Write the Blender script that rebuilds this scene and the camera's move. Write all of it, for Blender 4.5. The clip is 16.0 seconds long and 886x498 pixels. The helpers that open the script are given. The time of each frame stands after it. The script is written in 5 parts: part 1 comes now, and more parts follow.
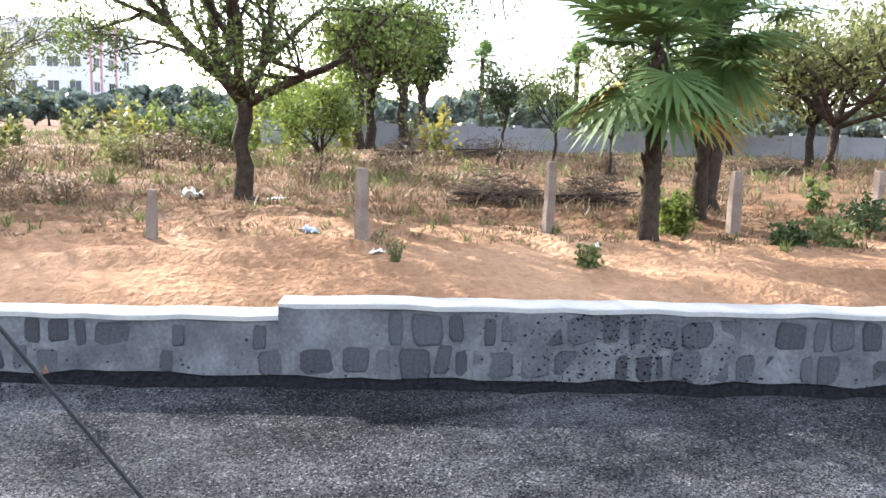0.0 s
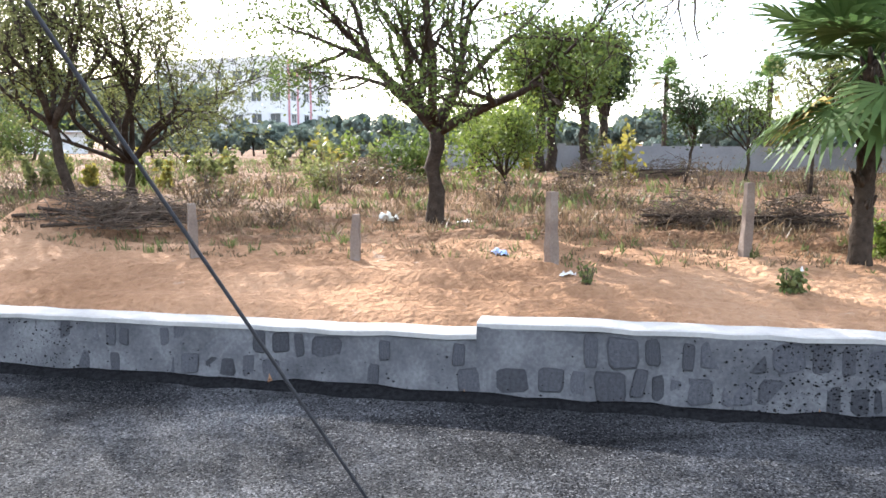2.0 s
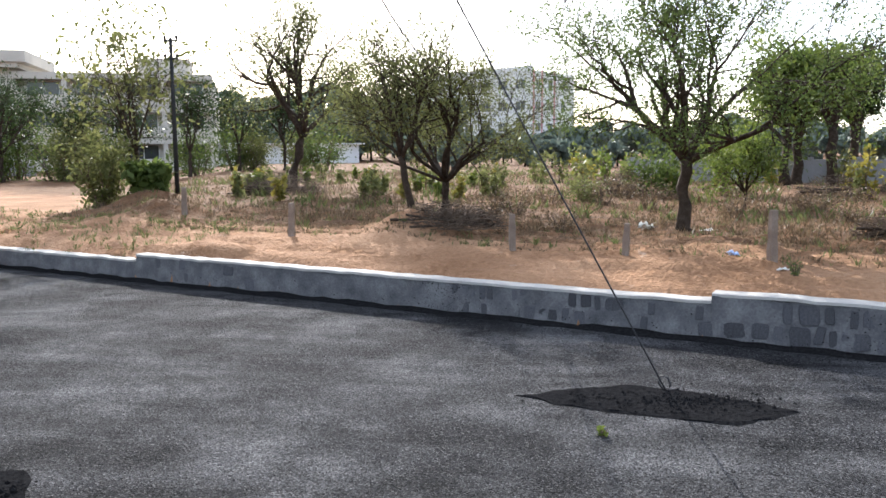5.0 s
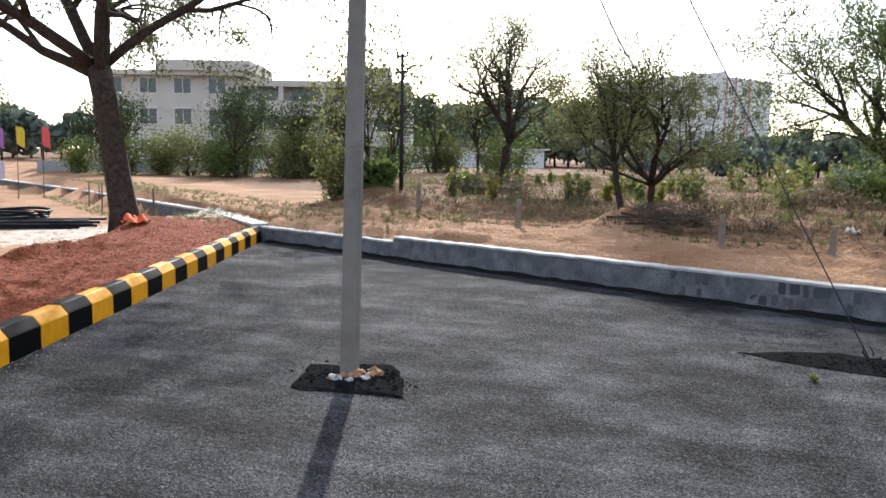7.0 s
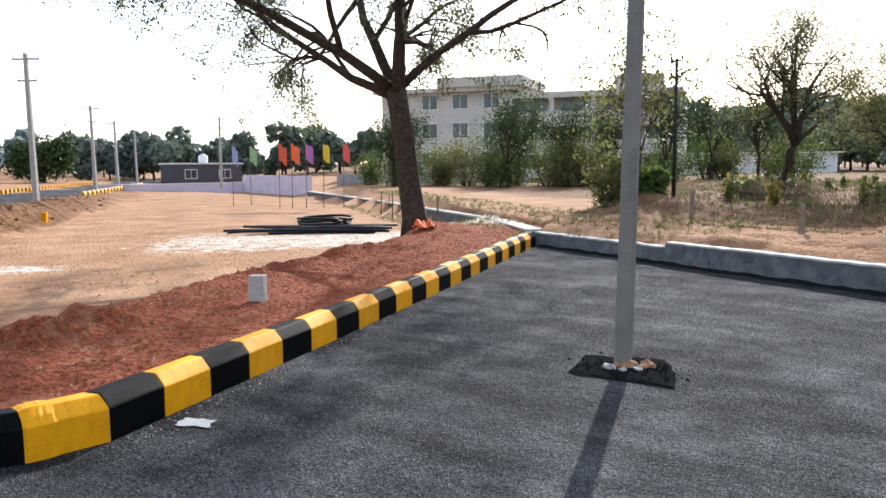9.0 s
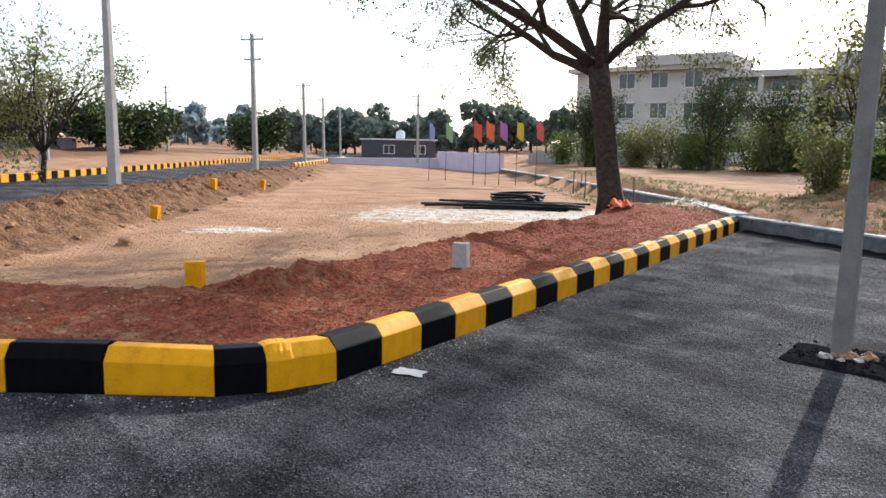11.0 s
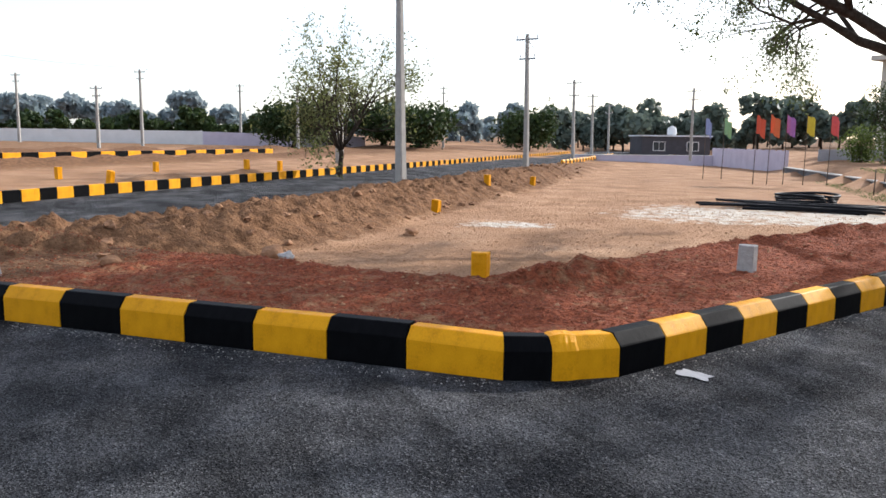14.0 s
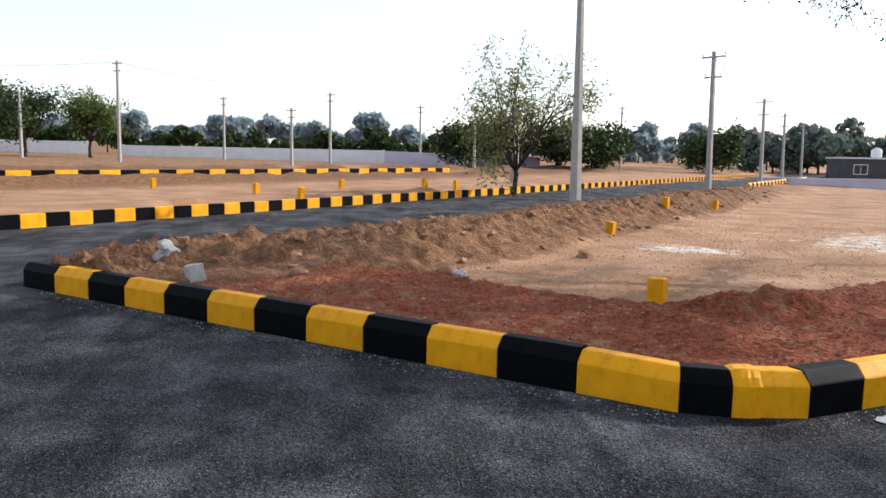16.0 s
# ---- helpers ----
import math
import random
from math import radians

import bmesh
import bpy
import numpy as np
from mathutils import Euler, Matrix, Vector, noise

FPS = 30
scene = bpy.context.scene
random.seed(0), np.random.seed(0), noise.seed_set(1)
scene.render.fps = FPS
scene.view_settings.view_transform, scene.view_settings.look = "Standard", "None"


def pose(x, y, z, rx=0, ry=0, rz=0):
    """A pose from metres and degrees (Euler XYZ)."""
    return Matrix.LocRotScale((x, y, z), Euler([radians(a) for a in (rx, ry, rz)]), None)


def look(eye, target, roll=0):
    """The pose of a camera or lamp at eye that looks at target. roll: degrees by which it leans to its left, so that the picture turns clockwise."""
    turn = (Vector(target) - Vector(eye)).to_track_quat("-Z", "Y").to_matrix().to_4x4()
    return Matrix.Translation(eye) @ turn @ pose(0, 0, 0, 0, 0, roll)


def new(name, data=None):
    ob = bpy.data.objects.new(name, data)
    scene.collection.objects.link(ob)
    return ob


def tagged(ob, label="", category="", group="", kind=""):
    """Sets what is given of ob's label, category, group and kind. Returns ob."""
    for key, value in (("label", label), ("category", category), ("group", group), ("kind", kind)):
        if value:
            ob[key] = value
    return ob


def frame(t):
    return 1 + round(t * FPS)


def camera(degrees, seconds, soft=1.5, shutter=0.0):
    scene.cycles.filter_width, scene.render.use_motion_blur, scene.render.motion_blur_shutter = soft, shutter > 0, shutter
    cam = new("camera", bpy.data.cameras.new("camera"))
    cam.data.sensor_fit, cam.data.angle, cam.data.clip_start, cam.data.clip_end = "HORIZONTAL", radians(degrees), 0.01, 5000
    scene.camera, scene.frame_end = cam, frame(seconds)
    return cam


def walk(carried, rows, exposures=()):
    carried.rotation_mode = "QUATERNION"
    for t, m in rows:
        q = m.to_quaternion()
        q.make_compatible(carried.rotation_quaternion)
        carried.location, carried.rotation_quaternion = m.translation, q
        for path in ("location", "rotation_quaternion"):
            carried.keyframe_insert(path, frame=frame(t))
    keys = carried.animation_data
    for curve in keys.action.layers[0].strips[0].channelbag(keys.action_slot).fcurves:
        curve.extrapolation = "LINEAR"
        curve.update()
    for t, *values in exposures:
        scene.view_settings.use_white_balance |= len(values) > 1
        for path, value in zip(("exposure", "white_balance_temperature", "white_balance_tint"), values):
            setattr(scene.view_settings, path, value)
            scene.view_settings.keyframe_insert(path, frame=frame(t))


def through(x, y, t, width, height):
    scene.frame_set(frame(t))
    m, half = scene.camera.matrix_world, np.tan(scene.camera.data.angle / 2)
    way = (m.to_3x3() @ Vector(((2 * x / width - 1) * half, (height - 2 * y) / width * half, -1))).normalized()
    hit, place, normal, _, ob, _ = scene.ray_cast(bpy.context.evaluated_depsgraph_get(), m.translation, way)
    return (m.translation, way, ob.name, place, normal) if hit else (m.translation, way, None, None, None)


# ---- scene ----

# ---------------------------------------------------------------- camera
cam = camera(59.3, 16.0, soft=1.6)
ROWS = [
    (0, 0.901, 5.039, 1.300, -24.56, -8.77, -1.60),
    (0.5, 0.963, 5.354, 1.320, -20.55, -7.16, -0.23),
    (1, 0.928, 5.463, 1.323, -16.26, -7.85, 0.10),
    (1.5, 0.866, 5.455, 1.336, -14.82, -8.11, -0.06),
    (2, 0.773, 4.969, 1.319, -11.48, -7.36, -0.11),
    (2.5, 0.614, 4.566, 1.421, -10.47, -7.66, -0.30),
    (3, 0.349, 3.811, 1.406, -7.73, -6.71, -0.45),
    (3.5, 0.211, 3.043, 1.499, -6.36, -6.59, -0.43),
    (4, 0.128, 2.764, 1.576, -3.49, -7.32, -0.36),
    (4.2, 0.133, 2.601, 1.580, -1.79, -7.15, -0.10),
    (6.3, 0.340, -0.450, 1.650, 14.10, -6.60, 0.20),
    (6.5, 0.420, -1.300, 1.760, 14.30, -6.40, 0.30),
    (7, -0.180, 0.473, 1.542, 18.71, -6.55, -0.94),
    (7.5, -0.187, 0.491, 1.539, 24.25, -6.57, -0.35),
    (8, -0.189, 0.492, 1.534, 29.97, -7.09, -0.22),
    (8.2, -0.100, 0.196, 1.538, 31.58, -6.92, -0.23),
    (10.3, 0.026, -0.112, 1.462, 47.13, -6.79, 0.13),
    (10.5, 0.009, -0.139, 1.457, 47.85, -7.41, -0.36),
    (11, -0.008, -0.233, 1.462, 51.95, -7.55, -0.97),
    (11.5, 0.007, -0.287, 1.464, 55.58, -7.37, -0.85),
    (12, 0.003, -0.327, 1.462, 58.28, -7.37, -0.52),
    (12.5, 0.013, -0.358, 1.464, 61.26, -7.71, -0.78),
    (13, 0.021, -0.386, 1.463, 65.01, -7.65, -0.84),
    (13.5, 0.017, -0.415, 1.461, 68.58, -7.95, -0.46),
    (14, 0.013, -0.426, 1.464, 71.22, -8.04, -0.67),
    (14.5, 0.014, -0.431, 1.466, 73.44, -8.06, -1.20),
    (15, 0.016, -0.447, 1.471, 78.16, -7.90, -1.16),
    (15.5, 0.020, -0.467, 1.466, 80.88, -7.78, -1.16),
    (16, 0.028, -0.447, 1.473, 83.90, -6.78, -1.09),
]
walk(cam, [(t, pose(x, y, z, 90 + pitch, 0, yaw) @ pose(0, 0, 0, 0, 0, -roll)) for t, x, y, z, yaw, pitch, roll in ROWS],
     [(t, stops, 6200, 11) for t, stops in ((0.0, 2.5), (2.0, 2.35), (4.2, 1.9), (6.3, 1.3), (8.2, 1.35), (11.0, 1.12), (16.0, 0.97))])

# ---------------------------------------------------------------- light
SUN_AZ, SUN_EL = 20.0, 28.5          # degrees to the left of +y, and above the horizon
world = bpy.data.worlds.new("world")
scene.world = world
world.use_nodes = True
wn = world.node_tree.nodes
sky = wn.new("ShaderNodeTexSky")
sky.sky_type = "NISHITA"
sky.sun_disc = False
sky.sun_elevation = radians(SUN_EL)
sky.sun_rotation = radians(-SUN_AZ)
sky.air_density, sky.dust_density, sky.ozone_density = 1.0, 1.6, 1.2
wn["Background"].inputs["Strength"].default_value = 0.15
haze = wn.new("ShaderNodeMix")          # thin white haze over the whole sky
haze.data_type = "RGBA"
haze.inputs[0].default_value = 0.45
haze.inputs[7].default_value = (4.1, 4.15, 4.3, 1)
world.node_tree.links.new(sky.outputs[0], haze.inputs[6])
world.node_tree.links.new(haze.outputs[2], wn["Background"].inputs["Color"])
sun = new("sun", bpy.data.lights.new("sun", "SUN"))
sun.data.energy, sun.data.angle, sun.data.color = 3.6, radians(0.6), (1.0, 0.95, 0.88)
a = radians(SUN_AZ)
sun.matrix_world = look((-30 * math.sin(a), 30 * math.cos(a), 30 * math.tan(radians(SUN_EL))), (0, 0, 0))

# ---------------------------------------------------------------- plan
WP, WD, WN = np.array([1.75, 8.87]), np.array([0.922, -0.387]), np.array([0.387, 0.922])   # stone wall: point, along, into the field
UD, SD = np.array([-0.80, 0.60]), np.array([0.60, 0.80])                                   # along the far road, across it
C1, C0, KEND = np.array([-4.10, 2.15]), np.array([-4.14, 1.70]), np.array([-7.95, 12.95])
KM1, KFAR = np.array([-4.24, 1.42]), np.array([-8.64, -4.04])
GRADE = 0.33


def at_wall(d, off=0.0):
    return WP + WD * d + WN * off


# ---------------------------------------------------------------- materials
def mat(name, colours, scale=8.0, rough=0.85, bump=0.3, fine=60.0, metal=0.0, var=0.0, spec=0.3, detail=6.0):
    """Two scales of noise over a ramp of colours, with relief; var: shift of value from object to object."""
    m = bpy.data.materials.new(name)
    m.use_nodes = True
    nt = m.node_tree
    b = nt.nodes["Principled BSDF"]
    b.inputs["Roughness"].default_value, b.inputs["Metallic"].default_value = rough, metal
    b.inputs["Specular IOR Level"].default_value = spec
    tc = nt.nodes.new("ShaderNodeTexCoord")
    n1, n2 = nt.nodes.new("ShaderNodeTexNoise"), nt.nodes.new("ShaderNodeTexNoise")
    n1.inputs["Scale"].default_value, n2.inputs["Scale"].default_value = scale, fine
    n1.inputs["Detail"].default_value, n2.inputs["Detail"].default_value = detail, 4.0
    add = nt.nodes.new("ShaderNodeMath")
    add.operation = "MULTIPLY_ADD"
    add.inputs[1].default_value, add.inputs[2].default_value = 0.35, 0.0
    mix = nt.nodes.new("ShaderNodeMath")
    mix.operation = "MULTIPLY_ADD"
    mix.inputs[1].default_value = 0.65
    ramp = nt.nodes.new("ShaderNodeValToRGB")
    ramp.color_ramp.elements[0].position, ramp.color_ramp.elements[1].position = 0.3, 0.7
    ramp.color_ramp.elements[0].color = (*colours[0], 1)
    ramp.color_ramp.elements[1].color = (*colours[-1], 1)
    for i, c in enumerate(colours[1:-1]):
        e = ramp.color_ramp.elements.new(0.3 + 0.4 * (i + 1) / (len(colours) - 1))
        e.color = (*c, 1)
    L = nt.links.new
    L(tc.outputs["Object"], n1.inputs["Vector"])
    L(tc.outputs["Object"], n2.inputs["Vector"])
    L(n2.outputs["Fac"], add.inputs[0])
    L(n1.outputs["Fac"], mix.inputs[0])
    L(add.outputs[0], mix.inputs[2])
    L(mix.outputs[0], ramp.inputs["Fac"])
    out = ramp.outputs["Color"]
    if var:
        oi, hsv, mr = nt.nodes.new("ShaderNodeObjectInfo"), nt.nodes.new("ShaderNodeHueSaturation"), nt.nodes.new("ShaderNodeMapRange")
        mr.inputs["To Min"].default_value, mr.inputs["To Max"].default_value = 1 - var, 1 + var
        L(oi.outputs["Random"], mr.inputs["Value"])
        L(mr.outputs[0], hsv.inputs["Value"])
        L(out, hsv.inputs["Color"])
        out = hsv.outputs["Color"]
    L(out, b.inputs["Base Color"])
    if bump:
        bp = nt.nodes.new("ShaderNodeBump")
        bp.inputs["Strength"].default_value, bp.inputs["Distance"].default_value = bump, 0.02
        L(mix.outputs[0], bp.inputs["Height"])
        L(bp.outputs["Normal"], b.inputs["Normal"])
    return m


def leaf_mat(name, c1, c2, through=0.35):
    """Thin leaves: colour varies from leaf to leaf; some light passes through."""
    m = bpy.data.materials.new(name)
    m.use_nodes = True
    nt = m.node_tree
    b = nt.nodes["Principled BSDF"]
    b.inputs["Roughness"].default_value = 0.6
    b.inputs["Specular IOR Level"].default_value = 0.25
    g, r = nt.nodes.new("ShaderNodeNewGeometry"), nt.nodes.new("ShaderNodeValToRGB")
    r.color_ramp.elements[0].color, r.color_ramp.elements[1].color = (*c1, 1), (*c2, 1)
    nt.links.new(g.outputs["Random Per Island"], r.inputs["Fac"])
    nt.links.new(r.outputs["Color"], b.inputs["Base Color"])
    t, mx = nt.nodes.new("ShaderNodeBsdfTranslucent"), nt.nodes.new("ShaderNodeMixShader")
    nt.links.new(r.outputs["Color"], t.inputs["Color"])
    mx.inputs[0].default_value = through
    nt.links.new(b.outputs[0], mx.inputs[1])
    nt.links.new(t.outputs[0], mx.inputs[2])
    nt.links.new(mx.outputs[0], nt.nodes["Material Output"].inputs["Surface"])
    return m


def ground_mat():
    """Sandy soil; the attribute soil says where red gravel (R), litter and dry grass (G) and pale dust (B) lie."""
    m = mat("soil", [(0.185, 0.097, 0.050), (0.305, 0.173, 0.097), (0.42, 0.26, 0.157)], scale=0.8, rough=0.95, bump=1.0, fine=22.0, spec=0.1)
    nt = m.node_tree
    for n in nt.nodes:
        if n.type == "BUMP":
            n.inputs["Distance"].default_value = 0.13
    b = nt.nodes["Principled BSDF"]
    src = b.inputs["Base Color"].links[0].from_socket
    at = nt.nodes.new("ShaderNodeAttribute")
    at.attribute_name = "soil"
    sep = nt.nodes.new("ShaderNodeSeparateColor")
    nt.links.new(at.outputs["Color"], sep.inputs[0])
    tc = nt.nodes.new("ShaderNodeTexCoord")
    for chan, c1, c2, sc in (("Red", (0.060, 0.015, 0.007), (0.30, 0.082, 0.036), 22.0), ("Green", (0.070, 0.042, 0.025), (0.23, 0.125, 0.066), 2.6),
                             ("Blue", (0.36, 0.31, 0.25), (0.55, 0.50, 0.43), 3.0), ("Alpha", (0.075, 0.034, 0.016), (0.25, 0.135, 0.070), 6.0)):
        n, r, mx, mm = (nt.nodes.new(k) for k in ("ShaderNodeTexNoise", "ShaderNodeValToRGB", "ShaderNodeMix", "ShaderNodeMath"))
        n.inputs["Scale"].default_value, n.inputs["Detail"].default_value = sc, 9.0
        n.inputs["Roughness"].default_value = 0.7
        r.color_ramp.elements[0].position, r.color_ramp.elements[1].position = 0.33, 0.68
        r.color_ramp.elements[0].color, r.color_ramp.elements[1].color = (*c1, 1), (*c2, 1)
        nt.links.new(tc.outputs["Object"], n.inputs["Vector"])
        nt.links.new(n.outputs["Fac"], r.inputs["Fac"])
        mx.data_type = "RGBA"
        # ragged borders between the soils
        mm.operation = "MULTIPLY_ADD"
        mm.inputs[1].default_value, mm.inputs[2].default_value = 1.6, -0.8
        ad = nt.nodes.new("ShaderNodeMath")
        ad.use_clamp = True
        nt.links.new(n.outputs["Fac"], mm.inputs[0])
        mr = nt.nodes.new("ShaderNodeMapRange")
        mr.inputs["From Min"].default_value, mr.inputs["From Max"].default_value = 0.35, 0.65
        nt.links.new(mm.outputs[0], ad.inputs[0])
        nt.links.new(at.outputs["Alpha"] if chan == "Alpha" else sep.outputs[chan], ad.inputs[1])
        nt.links.new(ad.outputs[0], mr.inputs["Value"])
        nt.links.new(mr.outputs[0], mx.inputs[0])
        nt.links.new(src, mx.inputs[6])
        nt.links.new(r.outputs["Color"], mx.inputs[7])
        src = mx.outputs[2]
    nt.links.new(src, b.inputs["Base Color"])
    return m


def asphalt_mat():
    m = mat("asphalt", [(0.024, 0.0241, 0.0265), (0.055, 0.0552, 0.0585), (0.098, 0.0982, 0.102)], scale=0.9, rough=0.9, bump=0.0, fine=3.0, spec=0.05)
    nt = m.node_tree
    for n in nt.nodes:
        if n.type == "VALTORGB":
            for e, q in zip(n.color_ramp.elements, (0.40, 0.50, 0.60)):
                e.position = q
    b = nt.nodes["Principled BSDF"]
    tc = nt.nodes.new("ShaderNodeTexCoord")
    v = nt.nodes.new("ShaderNodeTexVoronoi")
    v.inputs["Scale"].default_value = 125.0
    nt.links.new(tc.outputs["Object"], v.inputs["Vector"])
    bp = nt.nodes.new("ShaderNodeBump")
    bp.inputs["Strength"].default_value, bp.inputs["Distance"].default_value = 1.0, 0.015
    nt.links.new(v.outputs["Distance"], bp.inputs["Height"])
    lump, bq = nt.nodes.new("ShaderNodeTexNoise"), nt.nodes.new("ShaderNodeBump")
    lump.inputs["Scale"].default_value, lump.inputs["Detail"].default_value, lump.inputs["Roughness"].default_value = 22.0, 3.0, 0.6
    bq.inputs["Strength"].default_value, bq.inputs["Distance"].default_value = 1.0, 0.06
    nt.links.new(tc.outputs["Object"], lump.inputs["Vector"])
    nt.links.new(lump.outputs[0], bq.inputs["Height"])
    nt.links.new(bq.outputs["Normal"], bp.inputs["Normal"])
    nt.links.new(bp.outputs["Normal"], b.inputs["Normal"])
    # pale stone chips
    src = b.inputs["Base Color"].links[0].from_socket
    mr, mx = nt.nodes.new("ShaderNodeMapRange"), nt.nodes.new("ShaderNodeMix")
    sep = nt.nodes.new("ShaderNodeSeparateColor")
    nt.links.new(v.outputs["Color"], sep.inputs[0])
    mr.inputs["From Min"].default_value, mr.inputs["From Max"].default_value = 0.66, 1.0
    mr.inputs["To Max"].default_value = 0.42
    nt.links.new(sep.outputs[0], mr.inputs["Value"])
    mx.data_type = "RGBA"
    nt.links.new(mr.outputs[0], mx.inputs[0])
    nt.links.new(src, mx.inputs[6])
    mx.inputs[7].default_value = (0.24, 0.24, 0.24, 1)
    # grain: every chip has its own shade
    hs, mg = nt.nodes.new("ShaderNodeHueSaturation"), nt.nodes.new("ShaderNodeMapRange")
    mg.inputs["To Min"].default_value, mg.inputs["To Max"].default_value = 0.25, 1.85
    nt.links.new(sep.outputs[1], mg.inputs["Value"])
    nt.links.new(mg.outputs[0], hs.inputs["Value"])
    nt.links.new(mx.outputs[2], hs.inputs["Color"])
    # long streaks left by the roller and by water, drawn out along the road
    mp, ns, ms, h2 = (nt.nodes.new("ShaderNode" + k) for k in ("Mapping", "TexNoise", "MapRange", "HueSaturation"))
    mp.inputs["Scale"].default_value = (0.55, 2.3, 1.0)
    mp.inputs["Rotation"].default_value = (0, 0, math.radians(12))
    ns.inputs["Scale"].default_value, ns.inputs["Detail"].default_value, ns.inputs["Roughness"].default_value = 1.0, 7.0, 0.62
    ns.inputs["Distortion"].default_value = 0.6
    ms.inputs["From Min"].default_value, ms.inputs["From Max"].default_value = 0.36, 0.64
    ms.inputs["To Min"].default_value, ms.inputs["To Max"].default_value = 0.58, 1.22
    nt.links.new(tc.outputs["Object"], mp.inputs["Vector"])
    nt.links.new(mp.outputs["Vector"], ns.inputs["Vector"])
    nt.links.new(ns.outputs[0], ms.inputs["Value"])
    nt.links.new(hs.outputs["Color"], h2.inputs["Color"])
    nt.links.new(ms.outputs[0], h2.inputs["Value"])
    nt.links.new(h2.outputs["Color"], b.inputs["Base Color"])
    return m


M_SOIL, M_ASPHALT = ground_mat(), asphalt_mat()
M_TAR = mat("fresh_tar", [(0.004, 0.004, 0.0045), (0.024, 0.024, 0.025)], scale=40, rough=1.0, bump=1.0, fine=140, spec=0.0)
M_MORTAR = mat("cement_render", [(0.055, 0.056, 0.062), (0.105, 0.105, 0.111), (0.18, 0.18, 0.184)], scale=5, rough=0.9, bump=0.5, fine=50)
M_COPING = mat("pale_cement", [(0.30, 0.288, 0.27), (0.43, 0.415, 0.39)], scale=6, rough=0.9, bump=0.3, fine=60)
M_STONE = mat("grey_stone", [(0.042, 0.043, 0.050), (0.105, 0.105, 0.115)], scale=9, rough=0.9, bump=0.8, fine=50, var=0.35)
M_YELLOW = mat("yellow_paint", [(0.50, 0.20, 0.001), (0.70, 0.300, 0.0015), (0.77, 0.340, 0.003)], scale=5, rough=0.55, bump=0.3, fine=60, var=0.06, spec=0.14)
M_BLACK = mat("black_paint", [(0.002, 0.002, 0.0024), (0.0055, 0.0055, 0.006)], scale=9, rough=0.5, bump=0.12, fine=45, spec=0.03)
M_CONCRETE = mat("pole_concrete", [(0.26, 0.25, 0.23), (0.38, 0.36, 0.33)], scale=6, rough=0.9, bump=0.3, fine=80)
M_POLE = mat("weathered_concrete", [(0.13, 0.115, 0.10), (0.22, 0.20, 0.175)], scale=5, rough=0.92, bump=0.3, fine=80)
M_POST = mat("post_concrete", [(0.13, 0.098, 0.08), (0.20, 0.155, 0.125), (0.28, 0.235, 0.20)], scale=5, rough=0.95, bump=0.5, fine=60)
M_METAL = mat("galvanised_steel", [(0.25, 0.25, 0.26), (0.36, 0.36, 0.37)], scale=20, rough=0.5, bump=0.1, metal=0.7)
M_WIRE = mat("steel_wire", [(0.02, 0.02, 0.022), (0.045, 0.045, 0.05)], scale=40, rough=0.6, bump=0.0)
M_IRON = mat("dark_iron", [(0.012, 0.012, 0.013), (0.03, 0.03, 0.03)], scale=12, rough=0.7, bump=0.1)
M_BARK = mat("bark", [(0.018, 0.013, 0.010), (0.045, 0.033, 0.025), (0.085, 0.064, 0.048)], scale=12, rough=0.95, bump=1.0, fine=60, spec=0.1)
M_TWIG = mat("dry_twigs", [(0.06, 0.045, 0.035), (0.16, 0.12, 0.09)], scale=12, rough=0.95, bump=0.3, spec=0.1)
M_PALMBARK = mat("palm_bark", [(0.022, 0.017, 0.013), (0.07, 0.053, 0.040)], scale=16, rough=0.95, bump=1.0, fine=40, spec=0.1)
M_LEAF = leaf_mat("leaf_green", (0.050, 0.078, 0.018), (0.125, 0.165, 0.042), 0.45)
M_LEAF_DARK = leaf_mat("leaf_dark", (0.018, 0.035, 0.010), (0.05, 0.075, 0.022), 0.25)
M_LEAF_LIME = leaf_mat("leaf_lime", (0.075, 0.115, 0.02), (0.17, 0.205, 0.042), 0.45)
M_LEAF_YELLOW = leaf_mat("leaf_yellow", (0.13, 0.13, 0.03), (0.30, 0.25, 0.05), 0.4)
M_LEAF_OLIVE = leaf_mat("leaf_olive", (0.085, 0.10, 0.032), (0.18, 0.185, 0.068), 0.5)
M_LEAF_NEEM = leaf_mat("leaf_neem", (0.045, 0.062, 0.022), (0.105, 0.125, 0.045), 0.35)
# air haze is painted into the next two leaf colours: paler and bluer
M_LEAF_FAR_HAZE = leaf_mat("leaf_far_haze", (0.085, 0.115, 0.095), (0.145, 0.175, 0.14), 0.3)
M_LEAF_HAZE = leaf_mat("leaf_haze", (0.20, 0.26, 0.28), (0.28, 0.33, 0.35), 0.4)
M_PALM = leaf_mat("palm_leaf", (0.06, 0.11, 0.03), (0.14, 0.21, 0.07), 0.4)
M_PALM_DRY = leaf_mat("palm_leaf_dry", (0.28, 0.22, 0.05), (0.42, 0.30, 0.09), 0.3)
M_GRASS = leaf_mat("dry_grass", (0.085, 0.060, 0.036), (0.24, 0.17, 0.10), 0.3)
M_WEED = leaf_mat("green_weed", (0.07, 0.10, 0.03), (0.19, 0.20, 0.075), 0.35)
M_WHITE = mat("white_paint", [(0.62, 0.61, 0.60), (0.75, 0.74, 0.73)], scale=1.2, rough=0.85, bump=0.05, fine=20)
M_LILAC = mat("lilac_paint", [(0.46, 0.41, 0.50), (0.58, 0.53, 0.61)], scale=1.5, rough=0.85, bump=0.05, fine=20)
